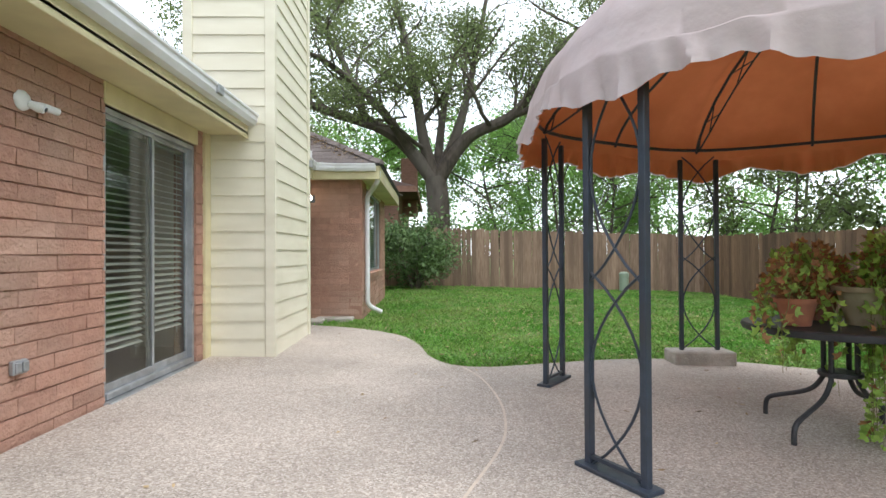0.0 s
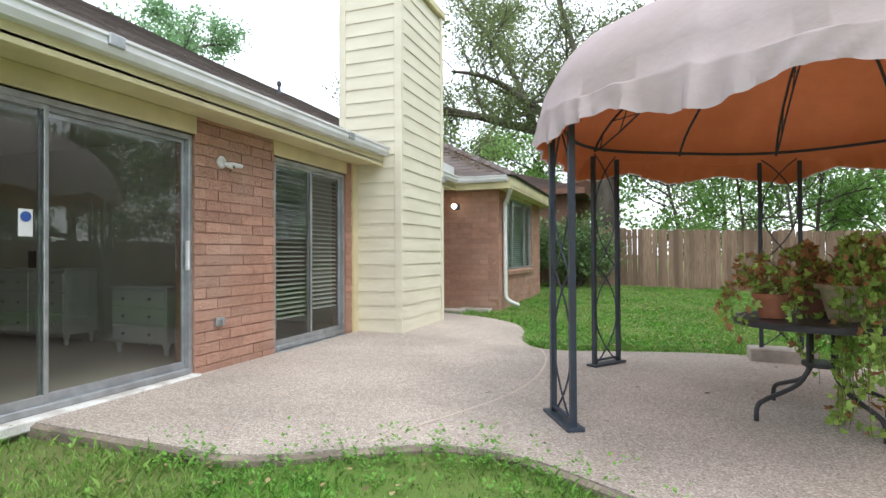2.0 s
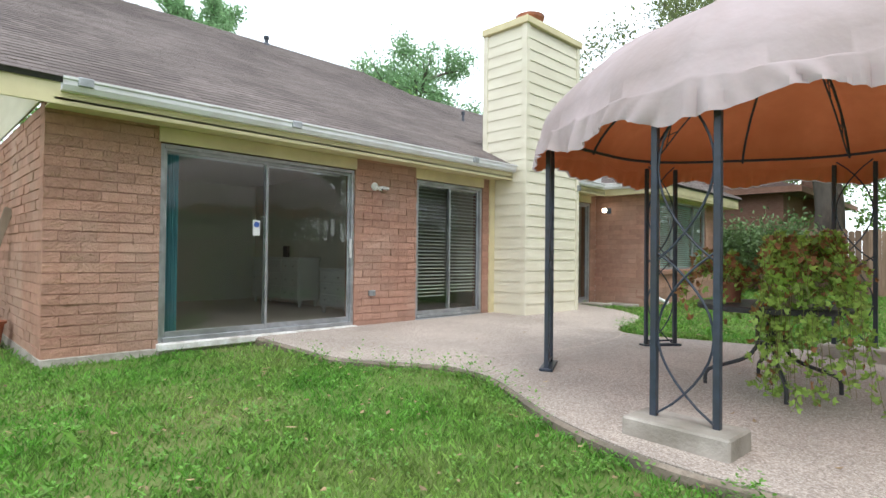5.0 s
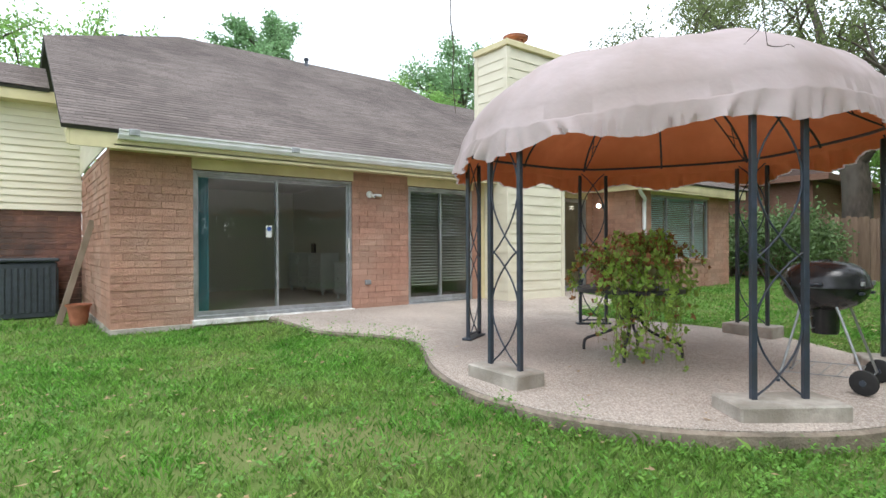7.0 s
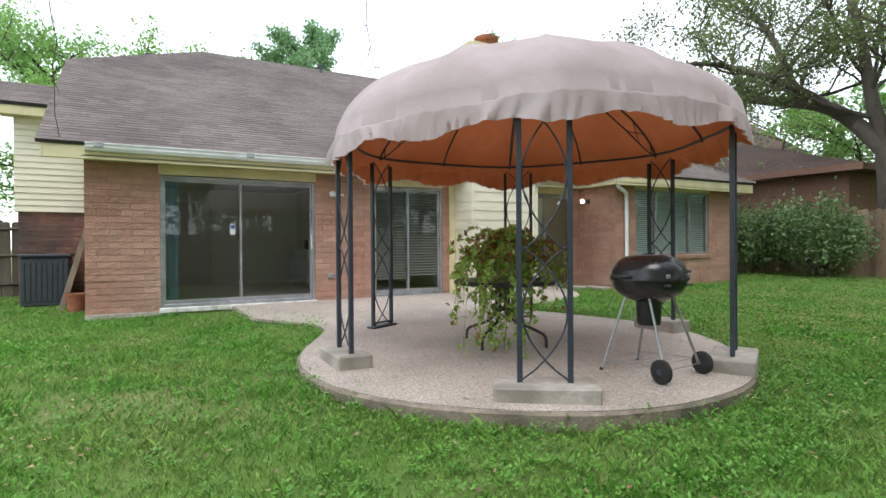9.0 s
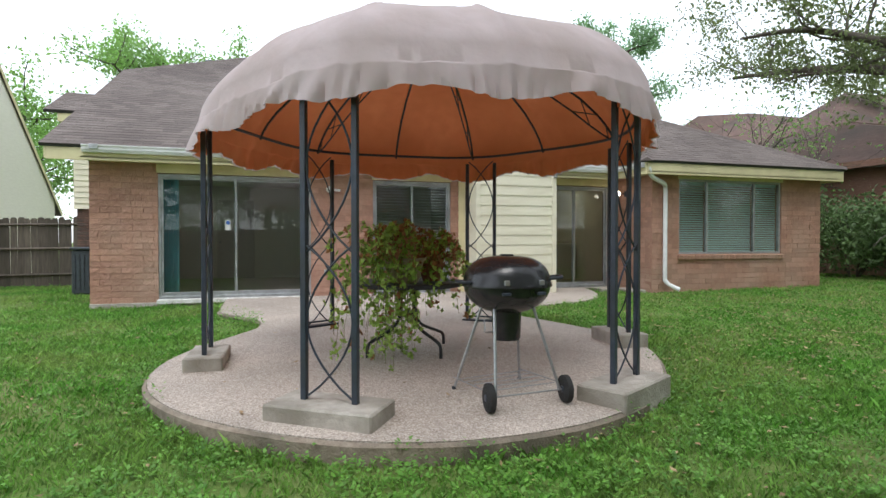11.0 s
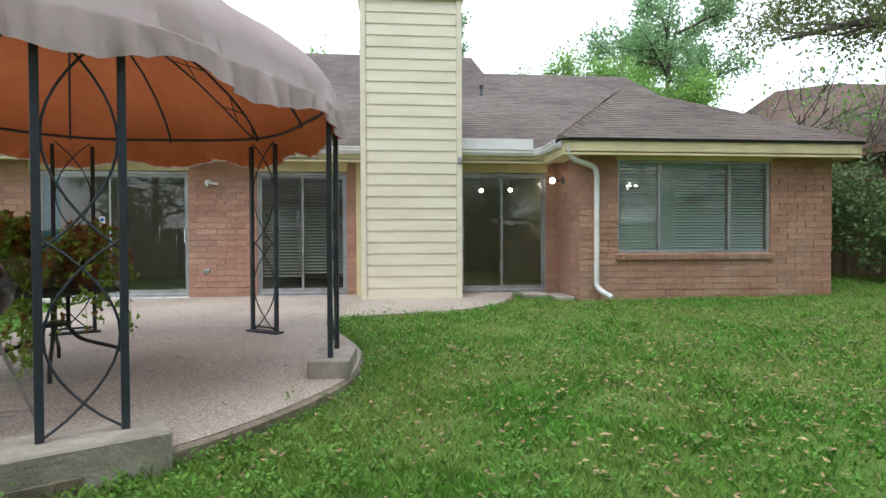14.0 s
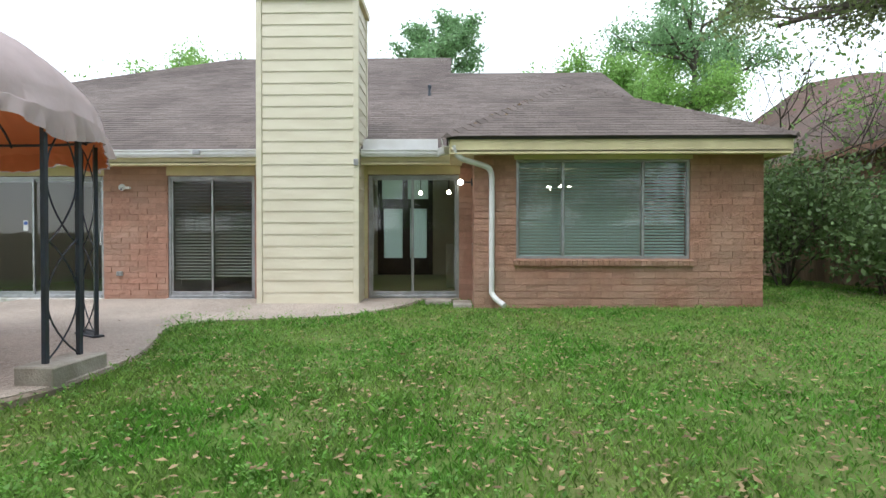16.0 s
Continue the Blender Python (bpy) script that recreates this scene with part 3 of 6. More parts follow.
part("flue", G().lathe([(0.15, 0), (0.16, 0.22), (0.25, 0.24), (0.26, 0.29), (0.20, 0.32), (0.0, 0.33)], (-2.05, 5.95, CTOP + 0.02), 20), M_FLUE, chimney, "round rusty flue cap", True)

# ---- gazebo ----
GC = Vector((2.70, 3.22, 0))
SUPPORTS = [((4.46, 4.21), 0.01), ((2.79, 5.30), 0.07), ((1.06, 4.36), -0.034), ((0.91, 2.27), -0.032), ((2.61, 1.15), 0.045), ((4.37, 2.06), 0.0)]
RING_Z = 2.15
gazebo = thing("gazebo", (GC.x, GC.y, patio_z(GC.x, GC.y)), "gazebo with black steel lattice posts and faded domed canopy", "gazebo")
RR = 2.03


def dome(r, lift=0.0):
    q = min(1.0, r / RR)
    return RING_Z + 0.02 + 0.89 * (1 - q ** 2.2) ** 0.74 + lift


def hexr(a):
    """How far out the cloth and the ring stand at an angle: fullest over the posts."""
    return 0.982 + 0.030 * math.cos(6 * (a - radians(28.5)))


def lean(a, q=1.0):
    """The slack cloth hangs lower over the south posts and higher to the east."""
    return (0.09 * max(0.0, math.cos(a)) - 0.05 * max(0.0, -math.sin(a))) * q ** 4


def cloth(r, lift=0.0):
    q = min(1.0, r / RR)
    return RING_Z - 0.07 + 0.915 * (1 - q ** 2.3) ** 0.56 + lift


def canopy_shell(rad, lift, hem, seed, pleat=1.0):
    """Twelve slack gores over the ribs, and a gathered valance that hangs below the ring."""
    g = G()
    N, rings = 480, [0.0, 0.06, 0.12, 0.2, 0.28, 0.36, 0.44, 0.52, 0.6, 0.67, 0.74, 0.8, 0.85, 0.89, 0.925, 0.95, 0.97, 0.985, 1.0]
    for q in rings:
        for j in range(N):
            a = 2 * math.pi * j / N
            c, s = math.cos(a), math.sin(a)
            gore = abs(math.sin(6 * (a - radians(28.5))))
            sag = -0.065 * gore ** 0.8 * q * (1 - q * q * 0.75)
            r = rad * q * (1 + (hexr(a) - 1) * q)
            seam = 0.012 * math.exp(-(((math.degrees(a) - 28.5 + 15) % 30 - 15) / 1.3) ** 2) * min(1.0, q * 4)
            crease = abs(noise.noise((c * 4.0 * q, s * 4.0 * q, q * 2 + seed + 2)))
            tug = noise.noise((c * 15 + q * 5, s * 15 - q * 4, seed + 5)) * max(0.0, q - 0.55) ** 1.3
            wr = 0.016 * noise.noise((c * 3.2 * q, s * 3.2 * q, seed)) * q - 0.035 * crease * q + 0.040 * tug
            g.v.append((GC.x + r * c, GC.y + r * s, cloth(RR * q, lift) + sag + seam + wr + lean(a, q)))
    rim = [g.v[(len(rings) - 1) * N + j][2] for j in range(N)]
    drops = (0.05, 0.12, 0.26, 0.42, 0.58, 0.74, 0.88, 1.0)
    for k in drops:
        for j in range(N):
            a = 2 * math.pi * j / N
            c, s = math.cos(a), math.sin(a)
            slant = a + 0.10 * k * noise.noise((c * 2, s * 2, seed + 9))
            c2, s2 = math.cos(slant), math.sin(slant)
            fold = abs(noise.noise((c2 * 19, s2 * 19, seed + 3)))
            small = noise.noise((c2 * 34, s2 * 34, seed + 4 + k * 0.8))
            r = rad * hexr(a) + pleat * (0.009 * min(1.0, k * 20) + 0.010 * k + 0.16 * fold * (k - 0.3 * k * k) + 0.03 * small * k)
            low = hem + 0.052 * math.cos(12 * (a - radians(28.5))) + 0.020 * noise.noise((c * 5, s * 5, 4)) + 0.014 * small
            g.v.append((GC.x + r * c, GC.y + r * s, rim[j] - (low + 0.03) * k))
    R = len(rings) + len(drops)
    g.f = [(i * N + j, (i + 1) * N + j, (i + 1) * N + (j + 1) % N, i * N + (j + 1) % N) for i in range(R - 1) for j in range(N)]
    return g


part("canopy", canopy_shell(RR + 0.072, 0.014, 0.168, 1.0), M_CANOPY, gazebo, "faded pinkish-beige canopy cloth with a wavy hem", True)
part("lining", canopy_shell(RR + 0.052, 0.0, 0.145, 1.0), M_LINING, gazebo, "orange-brown underside of the canopy cloth", True)

ring = [(GC.x + (RR - 0.02) * hexr(a) * math.cos(a), GC.y + (RR - 0.02) * hexr(a) * math.sin(a), RING_Z) for a in [2 * math.pi * j / 72 for j in range(72)]]
part("ring_rail", G().tube(ring, 0.016, 6, closed=True), M_BLACK, gazebo, smooth=True)
for kx in range(12):
    a = radians(28.5 + 30 * kx)
    c, s = math.cos(a), math.sin(a)
    k_ = hexr(a) * 0.99
    arc = [(GC.x + r * k_ * c, GC.y + r * k_ * s, dome(r) - 0.05 - 0.03 * (1 - (r / RR) ** 4)) for r in [RR * q for q in (1, 0.985, 0.95, 0.9, 0.8, 0.65, 0.5, 0.35, 0.2, 0.05)]]
    rib = part("rib", G().tube(arc, 0.013, 6), M_BLACK, gazebo, smooth=True)
    if kx % 2 == 0:
        t = Vector((-s, c, 0))
        low = [Vector(p) + Vector((-c * 0.10 * math.sin(math.pi * i / 9), -s * 0.10 * math.sin(math.pi * i / 9), -0.14 * math.sin(math.pi * i / 9))) for i, p in enumerate(arc)]
        part("lower_bar", G().tube(low, 0.009, 6), M_BLACK, rib, smooth=True)
        for i in range(2, 8):
            part("lattice_bar", G().tube([arc[i], low[i + 1 if i % 2 else i - 1]], 0.006, 5), M_BLACK, rib)
part("hub", G().lathe([(0.0, -0.10), (0.10, -0.09), (0.11, -0.05), (0.0, -0.045)], (GC.x, GC.y, dome(0)), 16), M_BLACK, gazebo, smooth=True)

HALF = 0.185
for i, ((x, y), zb) in enumerate(SUPPORTS):
    d = Vector((x, y, 0)) - GC
    d.z = 0
    d.normalize()
    t = Vector((-d.y, d.x, 0))
    base = Vector((x, y, zb))
    rot = math.atan2(t.y, t.x)
    sup = part("support", G().box((-0.02, -0.02, 0), (0.02, 0.02, RING_Z - 0.09 - zb), 0.003, Matrix.Translation(base + t * HALF) @ Matrix.Rotation(rot, 4, "Z")), M_BLACK, gazebo, "black steel lattice post")
    part("post", G().box((-0.02, -0.02, 0), (0.02, 0.02, RING_Z - 0.09 - zb), 0.003, Matrix.Translation(base - t * HALF) @ Matrix.Rotation(rot, 4, "Z")), M_BLACK, sup)
    H0 = RING_Z - zb
    w = HALF - 0.02

    def bow(side, z0, z1):
        pts = []
        for j in range(15):
            q = j / 14
            off = -side * w + 2 * side * w * math.sin(math.pi * q) ** 0.85
            pts.append(base + t * off + Vector((0, 0, zb * 0 + z0 + (z1 - z0) * q)))
        return pts
    for z0, z1 in ((0.02, 0.98), (0.94, 2.04)):
        for side in (1, -1):
            part("scroll_bar", G().tube(bow(side, z0 * H0 / 2.1, z1 * H0 / 2.1), 0.0075, 6), M_BLACK, sup, smooth=True)
    if i in (2, 3):
        part("base_plate", G().box((-0.24, -0.06, -0.012), (0.24, 0.06, 0.012), 0.004, Matrix.Translation(base + Vector((0, 0, 0.012))) @ Matrix.Rotation(rot, 4, "Z")), M_BLACK, sup)
        part("cross_bar", G().box((-HALF, -0.012, 0.05), (HALF, 0.012, 0.07), 0, Matrix.Translation(base) @ Matrix.Rotation(rot, 4, "Z")), M_BLACK, sup)
    else:
        hl, hw, zl = (0.38, 0.19, -0.34) if i in (0, 5) else (0.31, 0.16, -0.2)
        blk = tagged(part("concrete_block", G().box((-hl, -hw, zl), (hl, hw, zb), 0.012, Matrix.Translation((x, y, 0)) @ Matrix.Rotation(rot, 4, "Z")), M_CONC),
                     "weathered grey concrete footing block under a gazebo post", "footing", "gazebo footings")

# ---- rooms behind the glass ----
M_PLASTER = mat("interior_plaster", (0.82, 0.80, 0.72), (0.79, 0.77, 0.69), 6, 0.9, 0.05, 80)
M_CARPET = mat("beige_carpet", (0.62, 0.56, 0.47), (0.54, 0.48, 0.40), 60, 0.95, 0.4, 300)
M_DOORPAINT = mat("white_door_paint", (0.70, 0.68, 0.63), (0.64, 0.62, 0.58), 8, 0.5)
M_DARKWOOD = mat("dark_door_paint", (0.05, 0.05, 0.055), (0.03, 0.03, 0.035), 10, 0.4)
M_WHITEWOOD = mat("white_furniture_paint", (0.78, 0.80, 0.80), (0.70, 0.73, 0.73), 9, 0.45, 0.05, 60)
M_CURTAIN = mat("teal_vertical_blind", (0.26, 0.66, 0.72), (0.21, 0.56, 0.63), 6, 0.7, translucent=0.3)
M_SLAT = mat("white_blind_slat", (0.90, 0.92, 0.88), (0.85, 0.87, 0.84), 5, 0.5, translucent=0.2)
M_SLAT_TEAL = mat("pale_teal_blind_slat", (0.78, 0.94, 0.92), (0.73, 0.90, 0.88), 5, 0.5, translucent=0.25)
M_BULB = glow_mat("lit_globe", (1.0, 0.93, 0.78), 9.0)
M_BULB_DIM = glow_mat("lit_pendant", (1.0, 0.86, 0.60), 30.0)
FLOOR = 0.07
structure("floor", G().box((-9.2, -0.84, FLOOR - 0.1), (-2.4, 12.9, FLOOR)), M_CARPET, "beige carpet inside the house")
structure("ceiling", G().box((-9.2, -0.92, 2.42), (-2.5, 5.9, 2.47)).box((-9.2, 9.05, 2.42), (-2.5, 12.9, 2.47)).box((-4.8, 5.9, 2.42), (-2.5, 9.05, 2.47)).box((-9.2, 5.8, 3.3), (-4.8, 9.17, 3.35)).box((-4.85, 5.9, 2.42), (-4.8, 9.05, 3.3)), M_PLASTER, "plain white ceiling inside the house")
structure("ceiling", G().box((-2.5, 9.0, 2.425), (-1.35, 12.9, 2.475)), M_PLASTER, "plain white ceiling inside the house")
for nm, a, b in (("wall_partition_1", (-9, 3.38, FLOOR), (-2.56, 3.48, 2.42)), ("wall_partition_2", (-4.8, 5.80, FLOOR), (-2.56, 5.92, 2.42)), ("wall_partition_4", (-9, 5.80, FLOOR), (-4.8, 5.92, 3.3)), ("wall_partition_0", (-7.4, -0.92, FLOOR), (-2.54, -0.84, 2.42)),
                 ("wall_partition_3", (-4.8, 9.05, FLOOR), (-1.4, 9.17, 2.42)), ("wall_partition_5", (-9, 9.05, FLOOR), (-4.8, 9.17, 3.3)), ("wall_back_1", (-7.4, -0.84, FLOOR), (-7.28, 3.38, 2.42)),
                 ("wall_back_2", (-6.6, 3.48, FLOOR), (-6.48, 5.80, 2.42)), ("wall_back_3", (-6.0, 9.17, FLOOR), (-5.88, 12.86, 2.42))):
    structure(nm, G().box(a, b), M_PLASTER, "plain beige interior wall")
# hall's far wall with glazed double door and transom
g = G()
g.box((-9.1, 5.92, FLOOR), (-9.0, 6.22, 3.3)).box((-9.1, 7.84, FLOOR), (-9.0, 9.05, 3.3)).box((-9.1, 6.22, 3.0), (-9.0, 7.84, 3.3))
structure("wall_back_hall", g, M_PLASTER, "plain beige interior wall round the front door")
fd = G()
for a, b, c, d in ((6.22, 6.40, FLOOR, 2.12), (6.95, 7.17, FLOOR, 2.12), (7.66, 7.84, FLOOR, 2.12), (6.40, 6.95, FLOOR, 0.56), (7.17, 7.66, FLOOR, 0.56), (6.40, 6.95, 2.0, 2.12), (7.17, 7.66, 2.0, 2.12), (6.22, 7.84, 2.12, 2.28), (6.22, 6.35, 2.28, 3.0), (7.70, 7.84, 2.28, 3.0), (6.95, 7.10, 2.28, 3.0)):
    fd.box((-9.08, a, c), (-9.02, b, d))
front_door = tagged(part("door_front", fd, M_DARKWOOD), "dark double front door with frosted glass panes", "door", kind="structure")
M_FROST = mat("frosted_glass", (0.75, 0.80, 0.80), (0.6, 0.66, 0.66), 25, 0.5, 0.6, 40, translucent=0.85)
for y0, y1, z0, z1 in ((6.40, 6.95, 0.56, 2.0), (7.17, 7.66, 0.56, 2.0), (6.35, 6.95, 2.28, 3.0), (7.10, 7.70, 2.28, 3.0)):
    part("pane", G().box((-9.055, y0, z0), (-9.045, y1, z1)), M_FROST, front_door)
structure("wall_back_roof", G().box((-10.6, 1.5, 3.4), (-10.45, 8.36, plane_z(-10.4) - 0.1)).box((-8.2, 8.38, 3.4), (-8.05, 12.4, plane_z(-8.0) - 0.1)), M_SIDING, "cream siding closing the roof")


def lathe_thing(name, profile, at, material, label, category, n=20, group=""):
    return tagged(part(name, G().lathe(profile, at, n), material, None, label, True), category=category, group=group)


# ---- sliding doors and windows ----
def slider(n, y0, y1, z0, z1, x, label, mid, handle_y):
    """Aluminium sliding door in the opening, its glass some centimetres behind the brick face."""
    d = thing("door_%d" % n, (x, (y0 + y1) / 2, z0), label, "sliding door")
    d["kind"] = "structure"
    f = 0.045
    part("frame", G().box((x - 0.05, y0, z0), (x + 0.03, y0 + f, z1), 0.004), M_ALU, d)
    part("frame", G().box((x - 0.05, y1 - f, z0), (x + 0.03, y1, z1), 0.004), M_ALU, d)
    part("frame", G().box((x - 0.05, y0 + f, z1 - f), (x + 0.03, y1 - f, z1), 0.004), M_ALU, d)
    part("track", G().box((x - 0.05, y0 + f, z0), (x + 0.045, y1 - f, z0 + 0.05), 0.006), M_ALU, d)
    for k, (a, b, dx) in enumerate(((y0 + f, mid + 0.025, 0.0), (mid - 0.025, y1 - f, -0.028))):
        s = 0.032
        leaf = part("sash", G().box((x - 0.012 + dx, a, z0 + 0.05), (x + 0.012 + dx, a + s, z1 - f), 0.003).box((x - 0.012 + dx, b - s, z0 + 0.05), (x + 0.012 + dx, b, z1 - f), 0.003)
                    .box((x - 0.012 + dx, a + s, z0 + 0.05), (x + 0.012 + dx, b - s, z0 + 0.11), 0.003).box((x - 0.012 + dx, a + s, z1 - f - 0.035), (x + 0.012 + dx, b - s, z1 - f), 0.003), M_ALU, d)
        pane = part("pane", G().add([(x + dx, a + s, z0 + 0.11), (x + dx, b - s, z0 + 0.11), (x + dx, b - s, z1 - f - 0.035), (x + dx, a + s, z1 - f - 0.035)], [(0, 1, 2, 3)]), M_GLASS, leaf)
        pane.visible_shadow = False
    if handle_y:
        part("handle", G().box((x + 0.012, handle_y - 0.012, 0.96), (x + 0.05, handle_y + 0.012, 1.22), 0.006), M_WHITE, d, "white pull handle")
    return d


DX = WX - 0.05
# area lamp added just inside the glass to strengthen daylight in the first room
for y0, y1, watts in ((-0.05, 2.30, 3.6),):
    fill_data = bpy.data.lights.new("door_daylight", "AREA")
    fill_data.shape, fill_data.size, fill_data.size_y = "RECTANGLE", y1 - y0, 1.95
    fill_data.energy, fill_data.color = watts, (0.93, 0.97, 1.0)
    lo = new("door_daylight", fill_data)
    lo.matrix_world = look((DX - 0.06, (y0 + y1) / 2, 1.12), (DX - 1.06, (y0 + y1) / 2, 1.12))
slider(1, -0.13, 2.37, 0.05, 2.16, DX, "wide aluminium sliding glass door with reflections", 1.09, 2.31)
slider(2, 3.50, 5.02, 0.05, 2.16, DX, "aluminium sliding glass door with white slatted blinds behind", 4.255, None)
slider(3, 6.99, 8.55, 0.06, 2.17, DX, "aluminium sliding glass door into a dark hall", 7.745, None)
M_OLDWHITE = mat("chipped_white_paint", (0.80, 0.80, 0.78), (0.70, 0.69, 0.66), 30, 0.7, 0.4, 80, c3=(0.50, 0.47, 0.43), big=7)
structure("sill", G().box((WX - 0.10, -0.15, -0.03), (WX + 0.075, 2.39, 0.048), 0.012), M_OLDWHITE, "chipped white painted door sill")
structure("sill", G().box((WX - 0.10, 3.48, 0.0), (WX + 0.06, 5.04, 0.046), 0.012), M_ALU, "grey aluminium door sill")
structure("sill", G().box((WX - 0.10, 6.985, 0.0), (WX + 0.06, 8.57, 0.056), 0.012), M_CONC, "grey concrete door sill")
tagged(part("notice", G().box((DX + 0.004, 0.92, 1.22), (DX + 0.008, 1.01, 1.40)), M_WHITE, None), "small white notice on the glass", "sticker")
M_BLUE = mat("blue_print", (0.05, 0.12, 0.42), (0.04, 0.1, 0.35), 20, 0.5)
tagged(part("notice_mark", G().lathe([(0.0, 0.0), (0.035, 0.0), (0.035, 0.003)], (DX + 0.0095, 0.965, 1.35), 12, (1, 0, 0)), M_BLUE), "round blue mark on the notice", "sticker")


def blind(name, y0, y1, z0, z1, x, tilt, material, label, step=0.054):
    b = thing(name, (x, (y0 + y1) / 2, z1), label, "blind")
    me = data_of("slat", G().add([(-0.024, -(y1 - y0) / 2, 0), (0.024, -(y1 - y0) / 2, 0), (0.024, (y1 - y0) / 2, 0), (-0.024, (y1 - y0) / 2, 0), (0, -(y1 - y0) / 2, 0.004), (0, (y1 - y0) / 2, 0.004)],
                                 [(0, 4, 5, 3), (4, 1, 2, 5), (0, 1, 4), (3, 5, 2)]), material)
    rnd = random.Random(int(y0 * 100))
    for i in range(int((z1 - z0 - 0.06) / step)):
        piece("slat", me, b, (x, (y0 + y1) / 2, z1 - 0.06 - i * step), ry=radians(tilt + rnd.uniform(-2, 2)), rx=rnd.uniform(-0.003, 0.003))
    part("head_rail", G().box((x - 0.02, y0, z1 - 0.045), (x + 0.02, y1, z1)), material, b)
    for q in (0.18, 0.82):
        y = y0 + (y1 - y0) * q
        part("cord", G().tube([(x + 0.026, y, z1), (x + 0.026, y, z0)], 0.002, 4), material, b)
    return b


blind("venetian_blind", 3.56, 4.24, 0.28, 2.11, DX - 0.085, 27, M_SLAT, "white slatted blind hanging behind the glass door")
blind("venetian_blind", 4.27, 4.97, 0.36, 2.11, DX - 0.085, 27, M_SLAT, "white slatted blind hanging behind the glass door")

# gathered vertical blinds and furniture in the first room
cur = thing("vertical_blind", (DX - 0.12, 0.15, 2.1), "gathered teal vertical blinds behind the glass door", "blind")
for i in range(13):
    y = -0.09 + i * 0.019
    part("vane", G().box((DX - 0.30 + 0.01 * (i % 2), y, 0.12), (DX - 0.21 + 0.01 * (i % 2), y + 0.004, 2.10), 0, Matrix.Identity(4)), M_CURTAIN, cur)
part("head_rail", G().box((DX - 0.28, -0.1, 2.09), (DX - 0.22, 2.3, 2.12)), M_WHITE, cur)


def chest(name, x0, x1, y0, y1, z0, z1, rows, cols, label, face):
    c = thing(name, ((x0 + x1) / 2, (y0 + y1) / 2, z0), label, "chest")
    part("body", G().box((x0, y0, z0 + 0.12), (x1, y1, z1 - 0.03), 0.01), M_WHITEWOOD, c)
    part("top", G().box((x0 - 0.02, y0 - 0.02, z1 - 0.03), (x1 + 0.02, y1 + 0.02, z1), 0.008), M_WHITEWOOD, c)
    for x in (x0 + 0.05, x1 - 0.05):
        for y in (y0 + 0.05, y1 - 0.05):
            part("leg", G().lathe([(0.018, 0), (0.03, 0.03), (0.022, 0.06), (0.04, 0.10), (0.04, 0.125)], (x, y, z0), 10), M_WHITEWOOD, c, smooth=True)
    h = (z1 - z0 - 0.17) / rows
    for r in range(rows):
        for k in range(cols):
            a, b = x0 + (x1 - x0) * k / cols + 0.02, x0 + (x1 - x0) * (k + 1) / cols - 0.02
            z = z0 + 0.13 + r * h
            dr = part("drawer", G().box((a, y0 - 0.014, z + 0.012), (b, y0 + 0.01, z + h - 0.008), 0.006), M_WHITEWOOD, c)
            for q in (0.25, 0.75):
                part("knob", G().lathe([(0.0, 0.03), (0.014, 0.024), (0.016, 0.012), (0.006, 0.0)], (a + (b - a) * q, y0 - 0.014, z + h / 2), 8, (0, -1, 0)), M_ALU, dr, smooth=True)
    return c


chest("dresser", -6.5, -4.75, 2.95, 3.36, FLOOR, 0.95, 3, 3, "white painted dresser with small drawers against the wall", "y")
chest("nightstand", -3.85, -3.10, 2.80, 3.30, FLOOR, 0.78, 3, 1, "white painted nightstand with three drawers", "y")
tagged(part("picture_frame", G().box((-5.6, 3.1, 0.95), (-5.42, 3.14, 1.16), 0.006), M_DARKWOOD), "small dark picture frame on the white dresser", "picture frame")
rd = tagged(part("door_4", G().box((-7.28, 0.35, FLOOR), (-7.24, 1.25, 2.08), 0.006), M_DOORPAINT), "white interior door, closed", "door", kind="structure")
part("door_handle", G().lathe([(0.0, 0.05), (0.026, 0.045), (0.026, 0.03), (0.01, 0.0)], (-7.24, 0.43, 1.0), 10, (1, 0, 0)), M_ALU, rd, smooth=True)

# wing window
win = thing("window_1", (WING_X - 0.05, 10.7, 0.76), "wide three-part aluminium window with teal blinds", "window")
win["kind"] = "structure"
wx, wy0, wy1, wz0, wz1 = WING_X - 0.055, 9.40, 12.0, 0.76, 2.26
part("frame", G().box((wx - 0.04, wy0, wz0), (wx + 0.025, wy0 + 0.04, wz1), 0.004).box((wx - 0.04, wy1 - 0.04, wz0), (wx + 0.025, wy1, wz1), 0.004)
     .box((wx - 0.04, wy0 + 0.04, wz1 - 0.04), (wx + 0.025, wy1 - 0.04, wz1), 0.004).box((wx - 0.04, wy0 + 0.04, wz0), (wx + 0.025, wy1 - 0.04, wz0 + 0.05), 0.004), M_ALU, win)
for y in (10.11, 11.31):
    part("mullion", G().box((wx - 0.035, y - 0.02, wz0 + 0.05), (wx + 0.02, y + 0.02, wz1 - 0.04), 0.004), M_ALU, win)
M_GLASS_TEAL = glass_mat("tinted_window_glass", (0.88, 0.98, 0.97), 1.25)
for a, b in ((9.44, 10.09), (10.13, 11.29), (11.33, 11.96)):
    p = part("pane", G().add([(wx, a, wz0 + 0.05), (wx, b, wz0 + 0.05), (wx, b, wz1 - 0.04), (wx, a, wz1 - 0.04)], [(0, 1, 2, 3)]), M_GLASS_TEAL, win)
    p.visible_shadow = False
blind("venetian_blind", 9.46, 10.09, 0.76, 2.22, wx - 0.07, 44, M_SLAT_TEAL, "pale teal slatted blind behind the wide window", 0.046)
